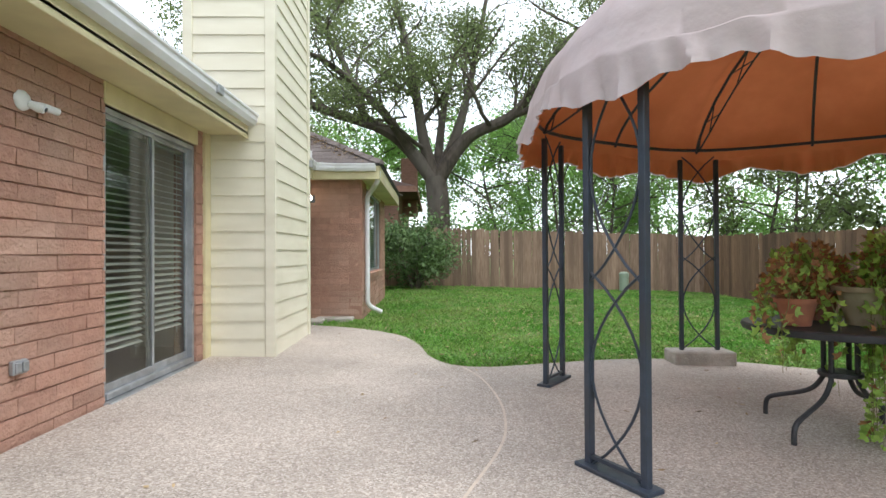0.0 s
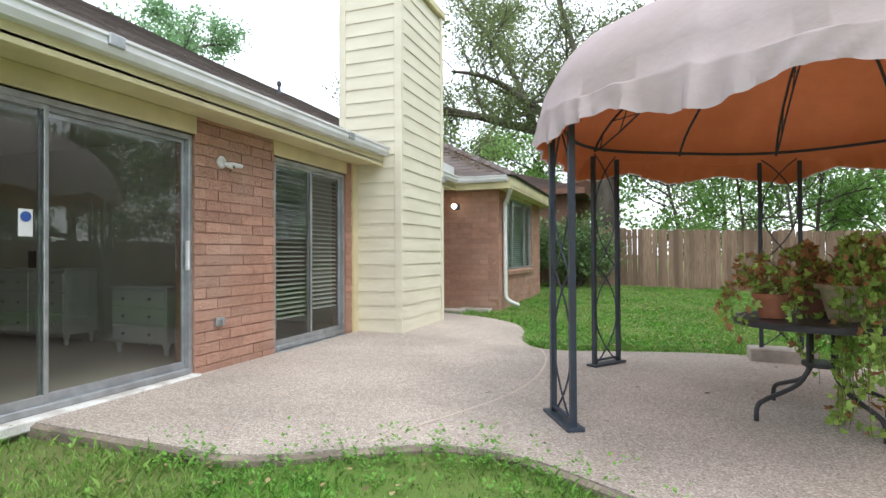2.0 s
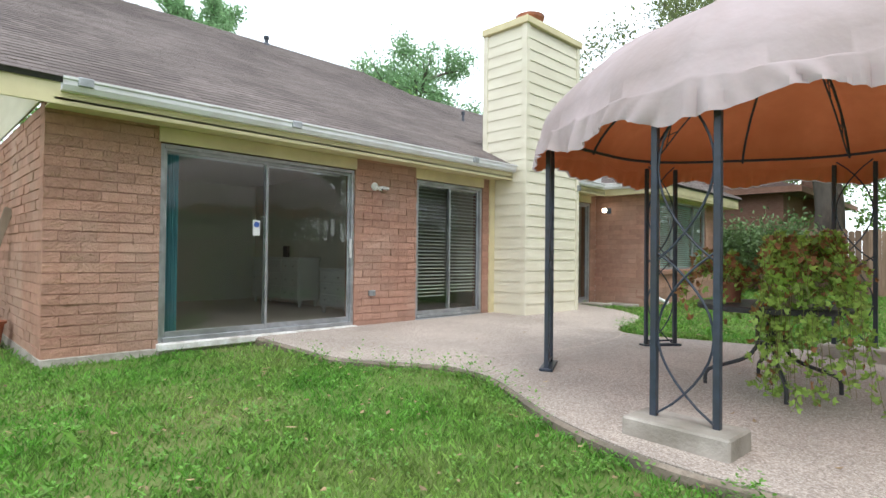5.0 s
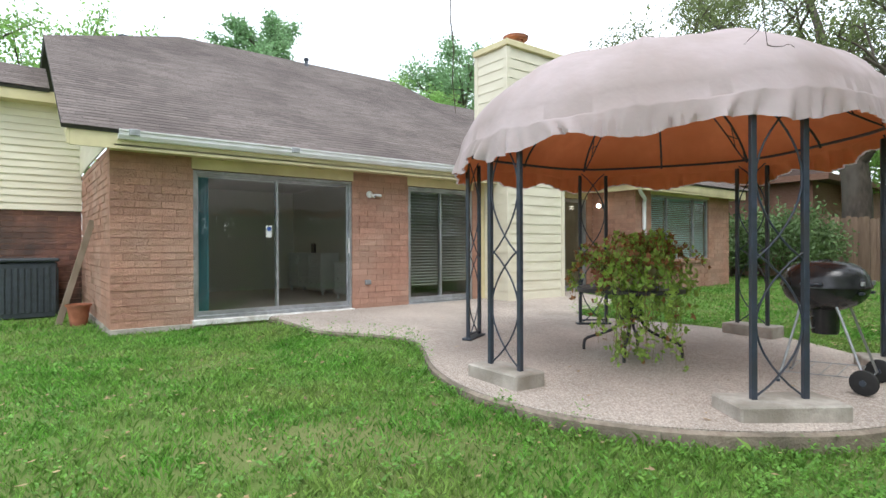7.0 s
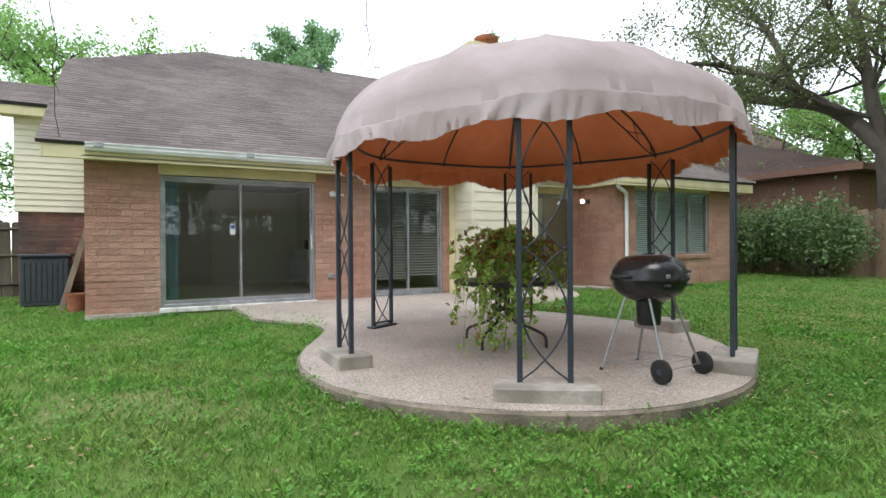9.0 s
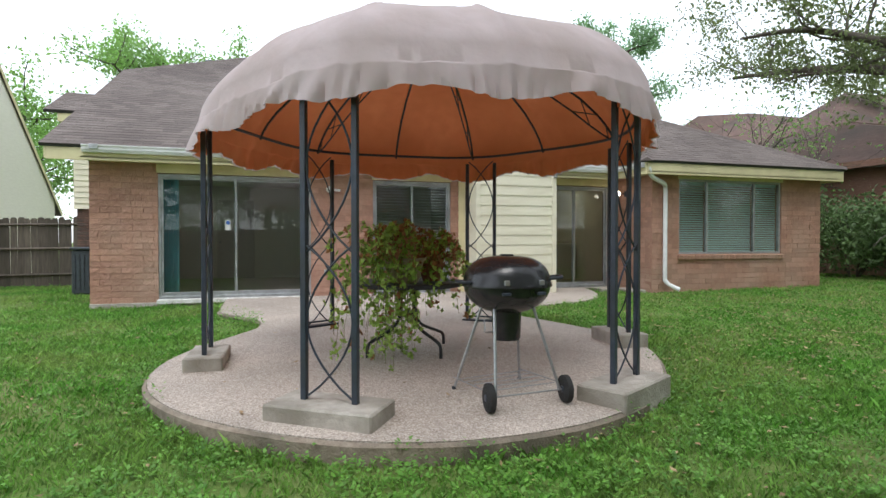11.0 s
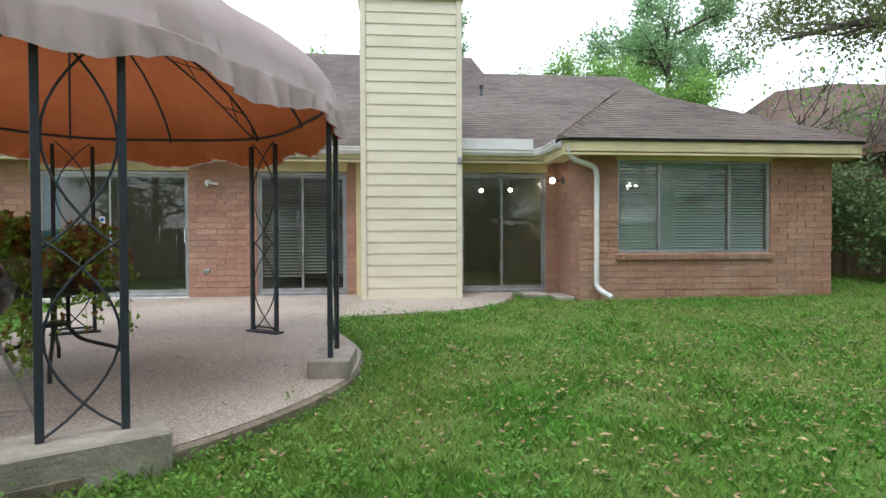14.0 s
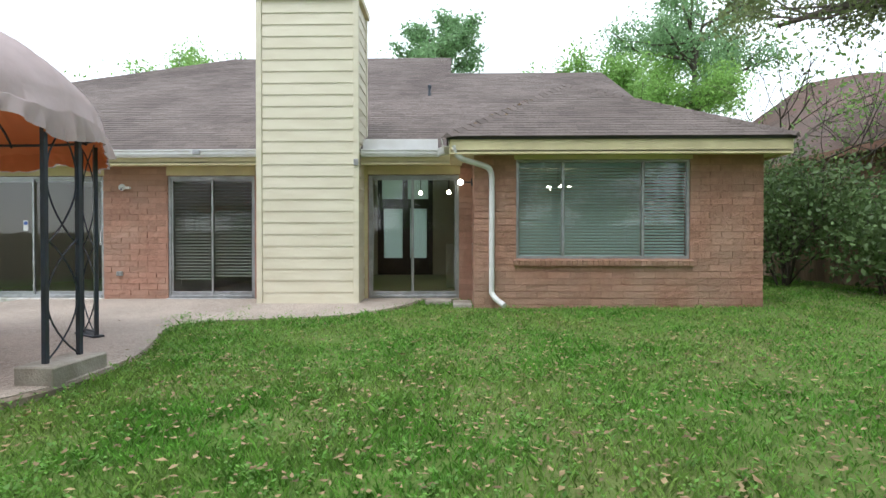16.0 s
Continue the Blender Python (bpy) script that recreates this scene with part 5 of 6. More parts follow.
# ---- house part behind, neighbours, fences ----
brick_wall("wall_south_wing", "dark mottled brick wall behind the air conditioner", -2.45, -1.14, -0.05, 1.76, lambda u, d, z: (-6.2 - d, u, z), mats=(M_BRICK_DARK, M_MORTAR), seed=6)
sw = structure("wall_south_siding", G().box((-6.4, -2.5, 1.74), (-6.18, -1.14, 3.62)), M_SIDING, "cream lap siding above the brick wall")
me = data_of("siding_board", G().add([(0.0, 0, 0), (0.03, 0, 0), (0.008, 0, 0.13), (0.0, 0, 0.13), (0.0, 1.36, 0), (0.03, 1.36, 0), (0.008, 1.36, 0.13), (0.0, 1.36, 0.13)],
             [(0, 1, 2, 3), (4, 7, 6, 5), (1, 5, 6, 2), (0, 4, 5, 1), (3, 2, 6, 7)]), M_SIDING)
for i in range(15):
    piece("siding_board", me, sw, (-6.18, -2.5, 1.745 + i * 0.125))
structure("trim", G().box((-6.2, -2.7, 3.60), (-5.86, -1.18, 3.80), 0.006), M_TRIM, "cream painted fascia board")
roof_slab("roof", [(-5.82, -2.95, 3.82), (-5.82, -1.63, 3.82), (-7.3, -1.63, 4.55), (-7.3, -2.95, 4.55)], "small brown shingle roof slope")
shr = roof_slab("roof", [(-5.84, -2.94, 3.83), (-5.84, -1.64, 3.83), (-7.3, -1.64, 4.55), (-7.3, -2.94, 4.55)], "small brown shingle roof slope", 0.004)
shingles(shr, [(-5.82, -2.95, 3.84), (-5.82, -1.63, 3.84), (-7.3, -1.63, 4.57), (-7.3, -2.95, 4.57)], (-5.82, -2.95, 3.84), (0, 1, 0), Vector((-1.48, 0, 0.73)), seed=12)


def fence(name, a, b, height, material, label, z_at, seed, rails_side):
    rnd = random.Random(seed)
    a, b = Vector((*a, 0)), Vector((*b, 0))
    L = (b - a).length
    d = (b - a) / L
    f = thing(name, (a.x, a.y, z_at(a.x, a.y)), label, "fence")
    meshes = []
    for k in range(7):
        w, h = 0.150 * rnd.uniform(0.94, 1.0), height + rnd.uniform(-0.03, 0.03)
        g = G().add([(-w / 2, -0.009, 0), (w / 2, -0.009, 0), (w / 2, 0.009, 0), (-w / 2, 0.009, 0),
                     (-w / 2, -0.009, h - 0.04), (w / 2, -0.009, h - 0.04), (w / 2, 0.009, h - 0.04), (-w / 2, 0.009, h - 0.04),
                     (-w / 2 + 0.03, -0.009, h), (w / 2 - 0.03, -0.009, h), (w / 2 - 0.03, 0.009, h), (-w / 2 + 0.03, 0.009, h)],
                    [(0, 1, 5, 4), (2, 3, 7, 6), (1, 2, 6, 5), (3, 0, 4, 7), (4, 5, 9, 8), (6, 7, 11, 10), (5, 6, 10, 9), (7, 4, 8, 11), (8, 9, 10, 11)])
        meshes.append(data_of("picket", g, material))
    n = int(L / 0.147)
    ang = math.atan2(d.y, d.x)
    for i in range(n):
        p = a + d * (i + 0.5) * L / n
        piece("picket", rnd.choice(meshes), f, (p.x + rnd.uniform(-0.004, 0.004), p.y + rnd.uniform(-0.006, 0.006), z_at(p.x, p.y) + rnd.uniform(-0.02, 0.01)), rz=ang, ry=rnd.uniform(-0.012, 0.012))
    s = Vector((-d.y, d.x, 0)) * rails_side
    for zr in (0.3, 0.95, 1.55):
        for i in range(int(L / 2.4)):
            p, q = a + d * i * 2.4 + s * 0.035, a + d * min(L, (i + 1) * 2.4) + s * 0.035
            part("rail", G().tube([(p.x, p.y, z_at(p.x, p.y) + zr), (q.x, q.y, z_at(q.x, q.y) + zr)], 0.035, 4), material, f)
    for i in range(int(L / 2.4) + 1):
        p = a + d * i * 2.4 + s * 0.09
        part("post", G().box((p.x - 0.045, p.y - 0.045, -0.3), (p.x + 0.045, p.y + 0.045, z_at(p.x, p.y) + height - 0.1)), material, f)
    return f


fence("back_fence", (-9.0, 17.0), (8.6, 17.0), 1.83, M_FENCE, "weathered brown wooden picket fence at the back of the lawn", lawn_z, 1, 1)
fence("side_fence", (8.6, 17.0), (8.6, -9.0), 1.78, M_FENCE_SIDE, "stained brown wooden picket fence along the lawn", lawn_z, 2, 1)
fence("gate_fence", (-8.2, -2.4), (-8.2, -6.1), 1.72, M_FENCE_OLD, "old grey wooden fence beside the house", lawn_z, 3, 1)

# neighbour to the south: gabled cream house
M_NBCREAM = mat("pale_siding_far", (0.84, 0.80, 0.69), (0.79, 0.75, 0.64), 4, 0.7, 0.1, 30, stretch=(1, 1, 6))
nb = thing("neighbour_house", (-8.5, -9, 0), "pale cream neighbouring house with a gabled roof", "house")
part("wall", G().add([(-14.4, -6.3, -0.2), (-2.6, -6.3, -0.2), (-2.6, -6.3, 2.5), (-8.5, -6.3, 7.4), (-14.4, -6.3, 2.5), (-14.4, -14, -0.2), (-2.6, -14, -0.2), (-2.6, -14, 2.5), (-8.5, -14, 7.4), (-14.4, -14, 2.5)],
                     [(0, 1, 2, 3, 4), (9, 8, 7, 6, 5), (0, 4, 9, 5), (1, 6, 7, 2)]), M_NBCREAM, nb)
for sg in (-1, 1):
    part("roof", G().add([(-8.5, -6.24, 7.6), (-8.5 + sg * 6.5, -6.24, 2.15), (-8.5 + sg * 6.5, -14.4, 2.15), (-8.5, -14.4, 7.6), (-8.5, -6.24, 7.45), (-8.5 + sg * 6.5, -6.24, 2.0), (-8.5 + sg * 6.5, -14.4, 2.0), (-8.5, -14.4, 7.45)],
                         [(0, 1, 2, 3), (7, 6, 5, 4), (0, 4, 5, 1), (1, 5, 6, 2), (2, 6, 7, 3)]), M_SHINGLE, nb)
    part("rake_board", G().add([(-8.5, -6.23, 7.58), (-8.5 + sg * 6.5, -6.23, 2.13), (-8.5 + sg * 6.5, -6.23, 1.93), (-8.5, -6.23, 7.38), (-8.5, -6.24, 7.58), (-8.5 + sg * 6.5, -6.24, 2.13), (-8.5 + sg * 6.5, -6.24, 1.93), (-8.5, -6.24, 7.38)],
                               [(0, 1, 2, 3), (0, 4, 5, 1), (3, 2, 6, 7)]), M_TRIM, nb)
w = part("window", G().box((-13.6, -6.30, 0.9), (-12.6, -6.27, 1.75), 0.004), M_WHITE, nb)
part("pane", G().box((-13.5, -6.27, 0.98), (-12.7, -6.265, 1.67)), M_DARKWOOD, w)

nb.location.x -= 2.4

# neighbour to the north: brown brick house with a hipped roof
M_NBROOF = mat("brown_roof_far", (0.20, 0.13, 0.11), (0.14, 0.09, 0.08), 5, 0.95, 0.4, 30, c3=(0.11, 0.085, 0.075), big=0.4, stretch=(1, 1, 4))
M_NBWALL = mat("brown_brick_far", (0.34, 0.19, 0.14), (0.26, 0.14, 0.10), 7, 0.9, 0.3, 40, stretch=(1, 1, 4))
nb2 = thing("neighbour_house", (-12, 23, 0), "brown brick neighbouring house with a hipped shingle roof", "house")
NE = 3.4
part("wall", G().box((-20.2, 19.0, -0.2), (-1.2, 27.6, NE + 0.05)), M_NBWALL, nb2)
part("roof", G().add([(-21, 18.3, NE), (-0.55, 18.3, NE), (-0.55, 28.2, NE), (-21, 28.2, NE), (-15.8, 22.8, 7.5), (-12.4, 22.8, 6.9), (-21, 18.3, NE - 0.15), (-0.55, 18.3, NE - 0.15), (-0.55, 28.2, NE - 0.15), (-21, 28.2, NE - 0.15)],
                     [(0, 1, 5, 4), (1, 2, 5), (2, 3, 4, 5), (3, 0, 4), (0, 6, 7, 1), (1, 7, 8, 2), (6, 9, 8, 7)]), M_NBROOF, nb2)
part("fascia", G().box((-21, 18.26, NE - 0.2), (-0.51, 18.3, NE)).box((-0.55, 18.3, NE - 0.2), (-0.51, 28.2, NE)), M_NBWALL, nb2)
part("chimney", G().box((-1.25, 21.6, 2.6), (-0.6, 22.3, 4.9), 0.03), M_NBWALL, nb2)
part("upper_wall", G().box((-9.9, 21.6, 4.0), (-7.0, 27.0, 5.4)), M_NBWALL, nb2)
part("upper_roof", G().add([(-10.4, 21.1, 5.2), (-6.5, 21.1, 5.2), (-6.5, 27.5, 5.2), (-10.4, 27.5, 5.2), (-8.5, 23.4, 6.9), (-8.4, 25.2, 6.9), (-10.4, 21.1, 5.0), (-6.5, 21.1, 5.0), (-6.5, 27.5, 5.0), (-10.4, 27.5, 5.0)],
                           [(0, 1, 4), (1, 2, 5, 4), (2, 3, 5), (3, 0, 4, 5), (0, 6, 7, 1), (1, 7, 8, 2), (2, 8, 9, 3), (3, 9, 6, 0), (6, 9, 8, 7)]), M_NBROOF, nb2)
ut = lathe_thing("utility_box", [(0.0, 0.0), (0.14, 0.0), (0.14, 0.45), (0.15, 0.46), (0.15, 0.55), (0.1, 0.6), (0.0, 0.61)], (5.9, 16.6, lawn_z(5.9, 16.6)), mat("pale_green_plastic", (0.30, 0.36, 0.28), (0.26, 0.32, 0.25), 8, 0.6), "pale green utility pedestal by the fence", "utility pedestal")


# ---- trees and shrubs ----
def fast_mesh(name, verts, faces_n, per, material):
    """verts: (n*per, 3) array, faces of per corners in order."""
    me = bpy.data.meshes.new(name)
    nv = len(verts)
    me.vertices.add(nv)
    me.vertices.foreach_set("co", np.asarray(verts, np.float32).ravel())
    me.loops.add(nv)
    me.loops.foreach_set("vertex_index", np.arange(nv, dtype=np.int32))
    me.polygons.add(faces_n)
    me.polygons.foreach_set("loop_start", np.arange(0, nv, per, dtype=np.int32))
    me.polygons.foreach_set("loop_total", np.full(faces_n, per, np.int32))
    me.materials.append(material)
    me.update(calc_edges=True)
    return me


def leaf_cloud(centres, per, spread, size, rs, flat=1.0):
    """Diamond leaves scattered round each centre."""
    c = np.repeat(np.asarray(centres, float), per, axis=0)
    n = len(c)
    off = rs.normal(0, 1, (n, 3)) * spread
    off[:, 2] *= flat
    p = c + off
    d = rs.normal(0, 1, (n, 3))
    d /= np.linalg.norm(d, axis=1, keepdims=True)
    e = np.cross(d, rs.normal(0, 1, (n, 3)))
    e /= np.linalg.norm(e, axis=1, keepdims=True) + 1e-9
    s = size * rs.uniform(0.6, 1.3, (n, 1))
    v = np.stack([p - d * s, p + e * s * 0.5, p + d * s, p - e * s * 0.5], 1)
    return v.reshape(-1, 3), n


def grow(g, p, d, length, r, depth, rnd, tips, wiggle=0.35, kids=(2, 4), seg=5, droop=0.0):
    """A branch with side branches; gathers the tips for leaves."""
    pts = [Vector(p)]
    d = Vector(d).normalized()
    for i in range(seg):
        d = (d + Vector((rnd.uniform(-1, 1), rnd.uniform(-1, 1), rnd.uniform(-0.7, 0.8) - droop)) * wiggle * 0.5).normalized()
        pts.append(pts[-1] + d * length / seg)
    g.tube(pts, r, 7 if r > 0.08 else (5 if r > 0.03 else 3), r * 0.55)
    if depth == 0:
        tips.extend(pts[2:])
        return
    for k in range(rnd.randint(*kids)):
        q = rnd.uniform(0.35, 1.0)
        i = min(seg - 1, int(q * seg))
        base = pts[i].lerp(pts[i + 1], q * seg - i)
        side = Vector((rnd.uniform(-1, 1), rnd.uniform(-1, 1), rnd.uniform(-0.4, 0.9)))
        grow(g, base, d * 0.6 + side * 0.9, length * rnd.uniform(0.5, 0.75), r * 0.5, depth - 1, rnd, tips, wiggle, kids, seg, droop)


def limb(g, pts, r0, r1, rnd, tips, every, sub_len, depth=1, droop=0.0):
    path = spline(pts, 6)
    g.tube(path, r0, 9, r1)
    for k in range(every):
        q = rnd.uniform(0.3, 1.0)
        i = min(len(path) - 2, int(q * (len(path) - 1)))
        d = (path[i + 1] - path[i]).normalized()
        side = Vector((rnd.uniform(-1, 1), rnd.uniform(-1, 1), rnd.uniform(-0.3, 1.0)))
        grow(g, path[i], d * 0.5 + side, sub_len * rnd.uniform(0.6, 1.2), max(0.02, (r0 + (r1 - r0) * q) * 0.45), depth, rnd, tips, 0.4, (2, 4), 5, droop)


rnd = random.Random(21)
oak = thing("oak_tree", (0.25, 18.4, 0.0), "large spreading live oak behind the fence with small dark leaves", "tree")
g, tips = G(), []
g.tube(spline([(0.25, 18.4, -0.1), (0.2, 18.4, 1.2), (0.2, 18.4, 2.6), (0.1, 18.4, 3.7)], 5), 0.44, 14, 0.36)
base = (0.12, 18.4, 3.5)
OAK_ARMS = [([base, (-1.3, 18.2, 5.1), (-3.3, 18.0, 5.8), (-5.2, 17.4, 6.3), (-7.4, 16.8, 6.6)], 0.26, 0.05, 12, 2.0, 2),
         ([base, (-0.3, 18.4, 5.0), (-0.8, 18.4, 8.0), (-1.8, 18.2, 11.5)], 0.26, 0.05, 12, 2.2, 2),
         ([base, (0.9, 18.5, 5.4), (1.4, 18.6, 7.4), (2.2, 19, 11.5)], 0.22, 0.05, 11, 2.2, 2),
         ([base, (1.2, 18.2, 5.0), (2.8, 17.9, 5.8), (4.4, 17.4, 8.0), (7.0, 17, 9.6)], 0.28, 0.05, 13, 2.2, 2),
         ([(2.4, 18.0, 5.6), (4.2, 17.6, 6.1), (6.4, 17.2, 6.4), (8.5, 17, 7.4)], 0.14, 0.03, 9, 1.8, 2),
         ([(-0.6, 18.4, 4.4), (-1.6, 16.8, 5.6), (-2.9, 14.9, 6.4), (-3.7, 13.4, 6.3)], 0.18, 0.03, 11, 1.5, 2),
         ([base, (0.4, 19.6, 6.2), (1.0, 22, 9.5)], 0.2, 0.05, 8, 2.2, 2),
         ([(-2.2, 18.1, 5.5), (-3.2, 18.2, 8.0), (-5.0, 18.2, 10.6)], 0.15, 0.04, 9, 2.1, 2)]
for pts, r0, r1, ev, sl, dp in OAK_ARMS:
    limb(g, pts, r0, r1, rnd, tips, ev, sl, dp)
part("trunk", g, M_BARK, oak, "dark grey trunk and twisting limbs", True)
rs = np.random.RandomState(5)
ct = np.array([tuple(p) for p in tips])
v, n = leaf_cloud(ct, max(3, int(52000 / len(ct))), 0.26, 0.062, rs)
tagged(part("crown", G(), M_OAKLEAF, oak, "many small olive-green leaves"), kind="stuff").data = fast_mesh("crown", v - np.array([0.25, 18.4, 0.0]), n, 4, M_OAKLEAF)


def tree(name, x, y, h, r, label, material, leaves, size, seed, bare=0.35, kids=(3, 5), trunk_r=0.16, depth=2):
    rnd = random.Random(seed)
    rs = np.random.RandomState(seed)
    t = thing(name, (x, y, 0), label, "tree")
    g, tips = G(), []
    path = spline([(x, y, -0.2), (x + rnd.uniform(-0.3, 0.3), y, h * bare), (x + rnd.uniform(-0.5, 0.5), y + rnd.uniform(-0.5, 0.5), h * 0.75), (x + rnd.uniform(-0.6, 0.6), y, h * 0.97)], 6)
    g.tube(path, trunk_r, 8, trunk_r * 0.2)
    for k in range(13):
        q = bare + (1 - bare) * (k + rnd.random()) / 13
        i = min(len(path) - 1, int(q * (len(path) - 1)))
        a = rnd.uniform(0, 2 * math.pi)
        w = r * (0.55 + 0.75 * math.sin(math.pi * min(1, (q - bare) / (1 - bare) * 0.85 + 0.1)))
        grow(g, path[i], (math.cos(a), math.sin(a), rnd.uniform(0.1, 0.7)), w, trunk_r * 0.4, depth - 1, rnd, tips, 0.4, kids)
    part("trunk", g, M_BARK, t, smooth=True)
    ct = np.array([tuple(p) for p in tips])
    if leaves:
        v, n = leaf_cloud(ct, max(2, int(leaves / len(ct))), r * 0.13, size, rs)
        cr = part("crown", G(), material, t, "loose clumps of green leaves")
        cr.data = fast_mesh("crown", v - np.array([x, y, 0.0]), n, 4, material)
        tagged(cr, kind="stuff")
    return t


# beyond the back fence and the side fence
rt = random.Random(44)
SPRING = "slender tree with fresh green leaves behind the fence"
for i, (x, y, h, r, lv) in enumerate(((-6.5, 25, 6.5, 2.3, 5000), (-2.8, 23, 5.5, 2.0, 5000), (2.6, 23.5, 5.8, 2.2, 7000), (5.0, 27, 7.2, 2.6, 5500), (7.4, 22.5, 4.8, 2.0, 5000),
                                      (10.5, 25, 7, 2.6, 5500), (12.5, 19.5, 4.6, 1.9, 4500), (15.5, 22, 7.5, 3.0, 6000), (13.5, 14, 4.8, 2.0, 4500), (16, 9.5, 6.5, 2.6, 5000),
                                      (14.5, 5.0, 5.2, 2.4, 8000), (14, -1.0, 6.5, 2.6, 9000))):
    tree("spring_tree", x, y, h, r, SPRING, M_LEAF if i % 3 else M_OAKLEAF, lv * 2, 0.09, 60 + i, 0.25, (3, 5), 0.10)
for i, (x, y, h, r) in enumerate(((12.5, 1.5, 9.5, 3.2), (12.8, 8.2, 9.8, 3.2), (14.5, -5.0, 9.5, 3.2), (13.0, 12.5, 9.0, 3.0))):
    tree("tall_tree", x, y, h, r, "tall dense leafy tree beyond the side fence", M_OAKLEAF, 9000, 0.11, 170 + i, 0.2, (3, 5), 0.2)
for i, (x, y, h) in enumerate(((6.2, 19.5, 6.0), (9.8, 20.5, 5.2), (11.6, 17.0, 5.0), (4.4, 20.0, 5.4), (-6.4, 16.5, 3.5))):
    tree("bare_tree", x, y, h, 2.2, "thin nearly bare tree behind the fence", M_LEAF, 500, 0.06, 90 + i, 0.25, (3, 5), 0.07, 3)
# a limb reaching over the lawn, with dead twigs hanging from it
over = tree("overhanging_tree", 12.7, 4.2, 7.5, 2.4, "leafy tree beyond the side fence with a limb over the lawn", M_OAKLEAF, 6000, 0.08, 77, 0.4, (3, 5), 0.2)
LIMB = spline([(12.7, 4.2, 3.6), (10.8, 4.2, 4.3), (8.9, 3.9, 4.6), (7.15, 3.02, 4.55), (5.7, 1.7, 4.5), (4.9, 0.45, 4.45), (4.43, -0.92, 4.35), (4.1, -1.6, 4.4)], 6)
part("limb", G().tube(LIMB, 0.10, 8, 0.02), M_BARK, over, smooth=True)


def hanging_twig(x, y, top, low, seed, forks):
    rnd = random.Random(seed)
    tw = thing("hanging_twig", (x, y, top), "thin dead twig hanging from the limb over the lawn", "twig", "hanging twigs")
    n = 26
    pts, ox, oy = [], 0.0, 0.0
    for i in range(n + 1):
        q = i / n
        pts.append(Vector((x + ox, y + oy, top + (low - top) * q)))
        ox, oy = ox * 0.93 + rnd.uniform(-0.022, 0.022), oy * 0.93 + rnd.uniform(-0.022, 0.022)
    part("stem", G().tube(pts, 0.0055, 5, 0.0016), M_BARK, tw, smooth=True)
    for i in forks:
        p = pts[i]
        d = Vector((rnd.uniform(-1, 1), rnd.uniform(-1, 1), rnd.uniform(-0.9, -0.1))).normalized()
        br = [p]
        for _ in range(6):
            d = (d + Vector((rnd.uniform(-0.5, 0.5), rnd.uniform(-0.5, 0.5), rnd.uniform(-0.5, 0.3)))).normalized()
            br.append(br[-1] + d * 0.022)
        part("side_twig", G().tube(br, 0.0026, 4, 0.001), M_BARK, tw, smooth=True)


hanging_twig(7.15, 3.02, 4.55, 0.98, 1, (19, 22, 23, 24, 25))
hanging_twig(4.43, -0.92, 4.37, 1.52, 2, (20, 23))
hanging_twig(4.90, 0.45, 4.47, 1.92, 3, (24, 25, 26))
# beyond the roof
tree("pine_tree", -22.5, 7.8, 12.0, 1.6, "tall pine rising behind the roof", M_PINE, 16000, 0.10, 31, 0.62, (3, 5), 0.2)
tree("pine_tree", -21.0, 20.8, 12.8, 2.4, "tall pine rising behind the roof", M_PINE, 18000, 0.10, 32, 0.45, (3, 5), 0.24)
for i, (x, y, h, r, lv) in enumerate(((-20, 16.2, 7.9, 2.6, 13000), (-20, 19.0, 7.8, 2.6, 13000), (-21, 13.4, 8.6, 1.7, 2500), (-20, 0.2, 8.3, 2.2, 7000), (-21, -3.0, 8.8, 2.4, 8000), (-19, -8.5, 6.5, 2.6, 7000), (-22, 3.4, 9.8, 1.8, 1600))):
    tree("spring_tree", x, y, h, r, "leafy bright green tree behind the house", M_LEAF, int(lv * 1.7), 0.09, 120 + i, 0.35, (3, 5), 0.16)


def shrub(x, y, z0, rx, ry, h, n, size, seed, label, material=M_BUSHLEAF):
    rs = np.random.RandomState(seed)
    rnd = random.Random(seed)
    s = thing("shrub", (x, y, z0), label, "shrub")
    g, tips = G(), []
    for k in range(12):
        a = rnd.uniform(0, 6.28)
        grow(g, (x + 0.1 * math.cos(a), y + 0.1 * math.sin(a), z0), (math.cos(a) * rx * 0.6, math.sin(a) * ry * 0.6, h * 0.7), h * rnd.uniform(0.55, 0.85), 0.025, 1, rnd, tips, 0.4, (3, 5))
    tagged(part("twig_growth", g, M_BARK, s), kind="stuff")
    u = rs.normal(0, 1, (70, 3))
    u /= np.linalg.norm(u, axis=1, keepdims=True)
    u *= rs.uniform(0.5, 1.0, (70, 1))
    ct = np.concatenate([np.array([tuple(p) for p in tips]), np.array([x, y, z0 + h * 0.55]) + u * np.array([rx, ry, h * 0.48])])
    v, m_ = leaf_cloud(ct, max(3, n // len(ct)), 0.17, size, rs)
    v[:, 2] = np.maximum(v[:, 2], z0 + 0.02)
    cr = part("leaves", G(), material, s)
    cr.data = fast_mesh("leaves", v - np.array([x, y, z0]), m_, 4, material)
    tagged(cr, kind="stuff")


shrub(-0.5, 15.9, 0.06, 0.95, 0.65, 1.8, 7500, 0.06, 1, "large dark green shrub in front of the fence")
shrub(-2.6, 16.0, 0.07, 1.3, 0.7, 1.9, 7000, 0.06, 2, "large dark green shrub in front of the fence")
shrub(-5.0, 15.6, 0.07, 1.5, 0.9, 2.6, 7500, 0.06, 3, "large dark green shrub beside the house wing")
shrub(-7.6, 16.2, 0.07, 1.3, 0.8, 3.2, 6000, 0.06, 4, "tall thin brownish shrub", M_OAKLEAF)


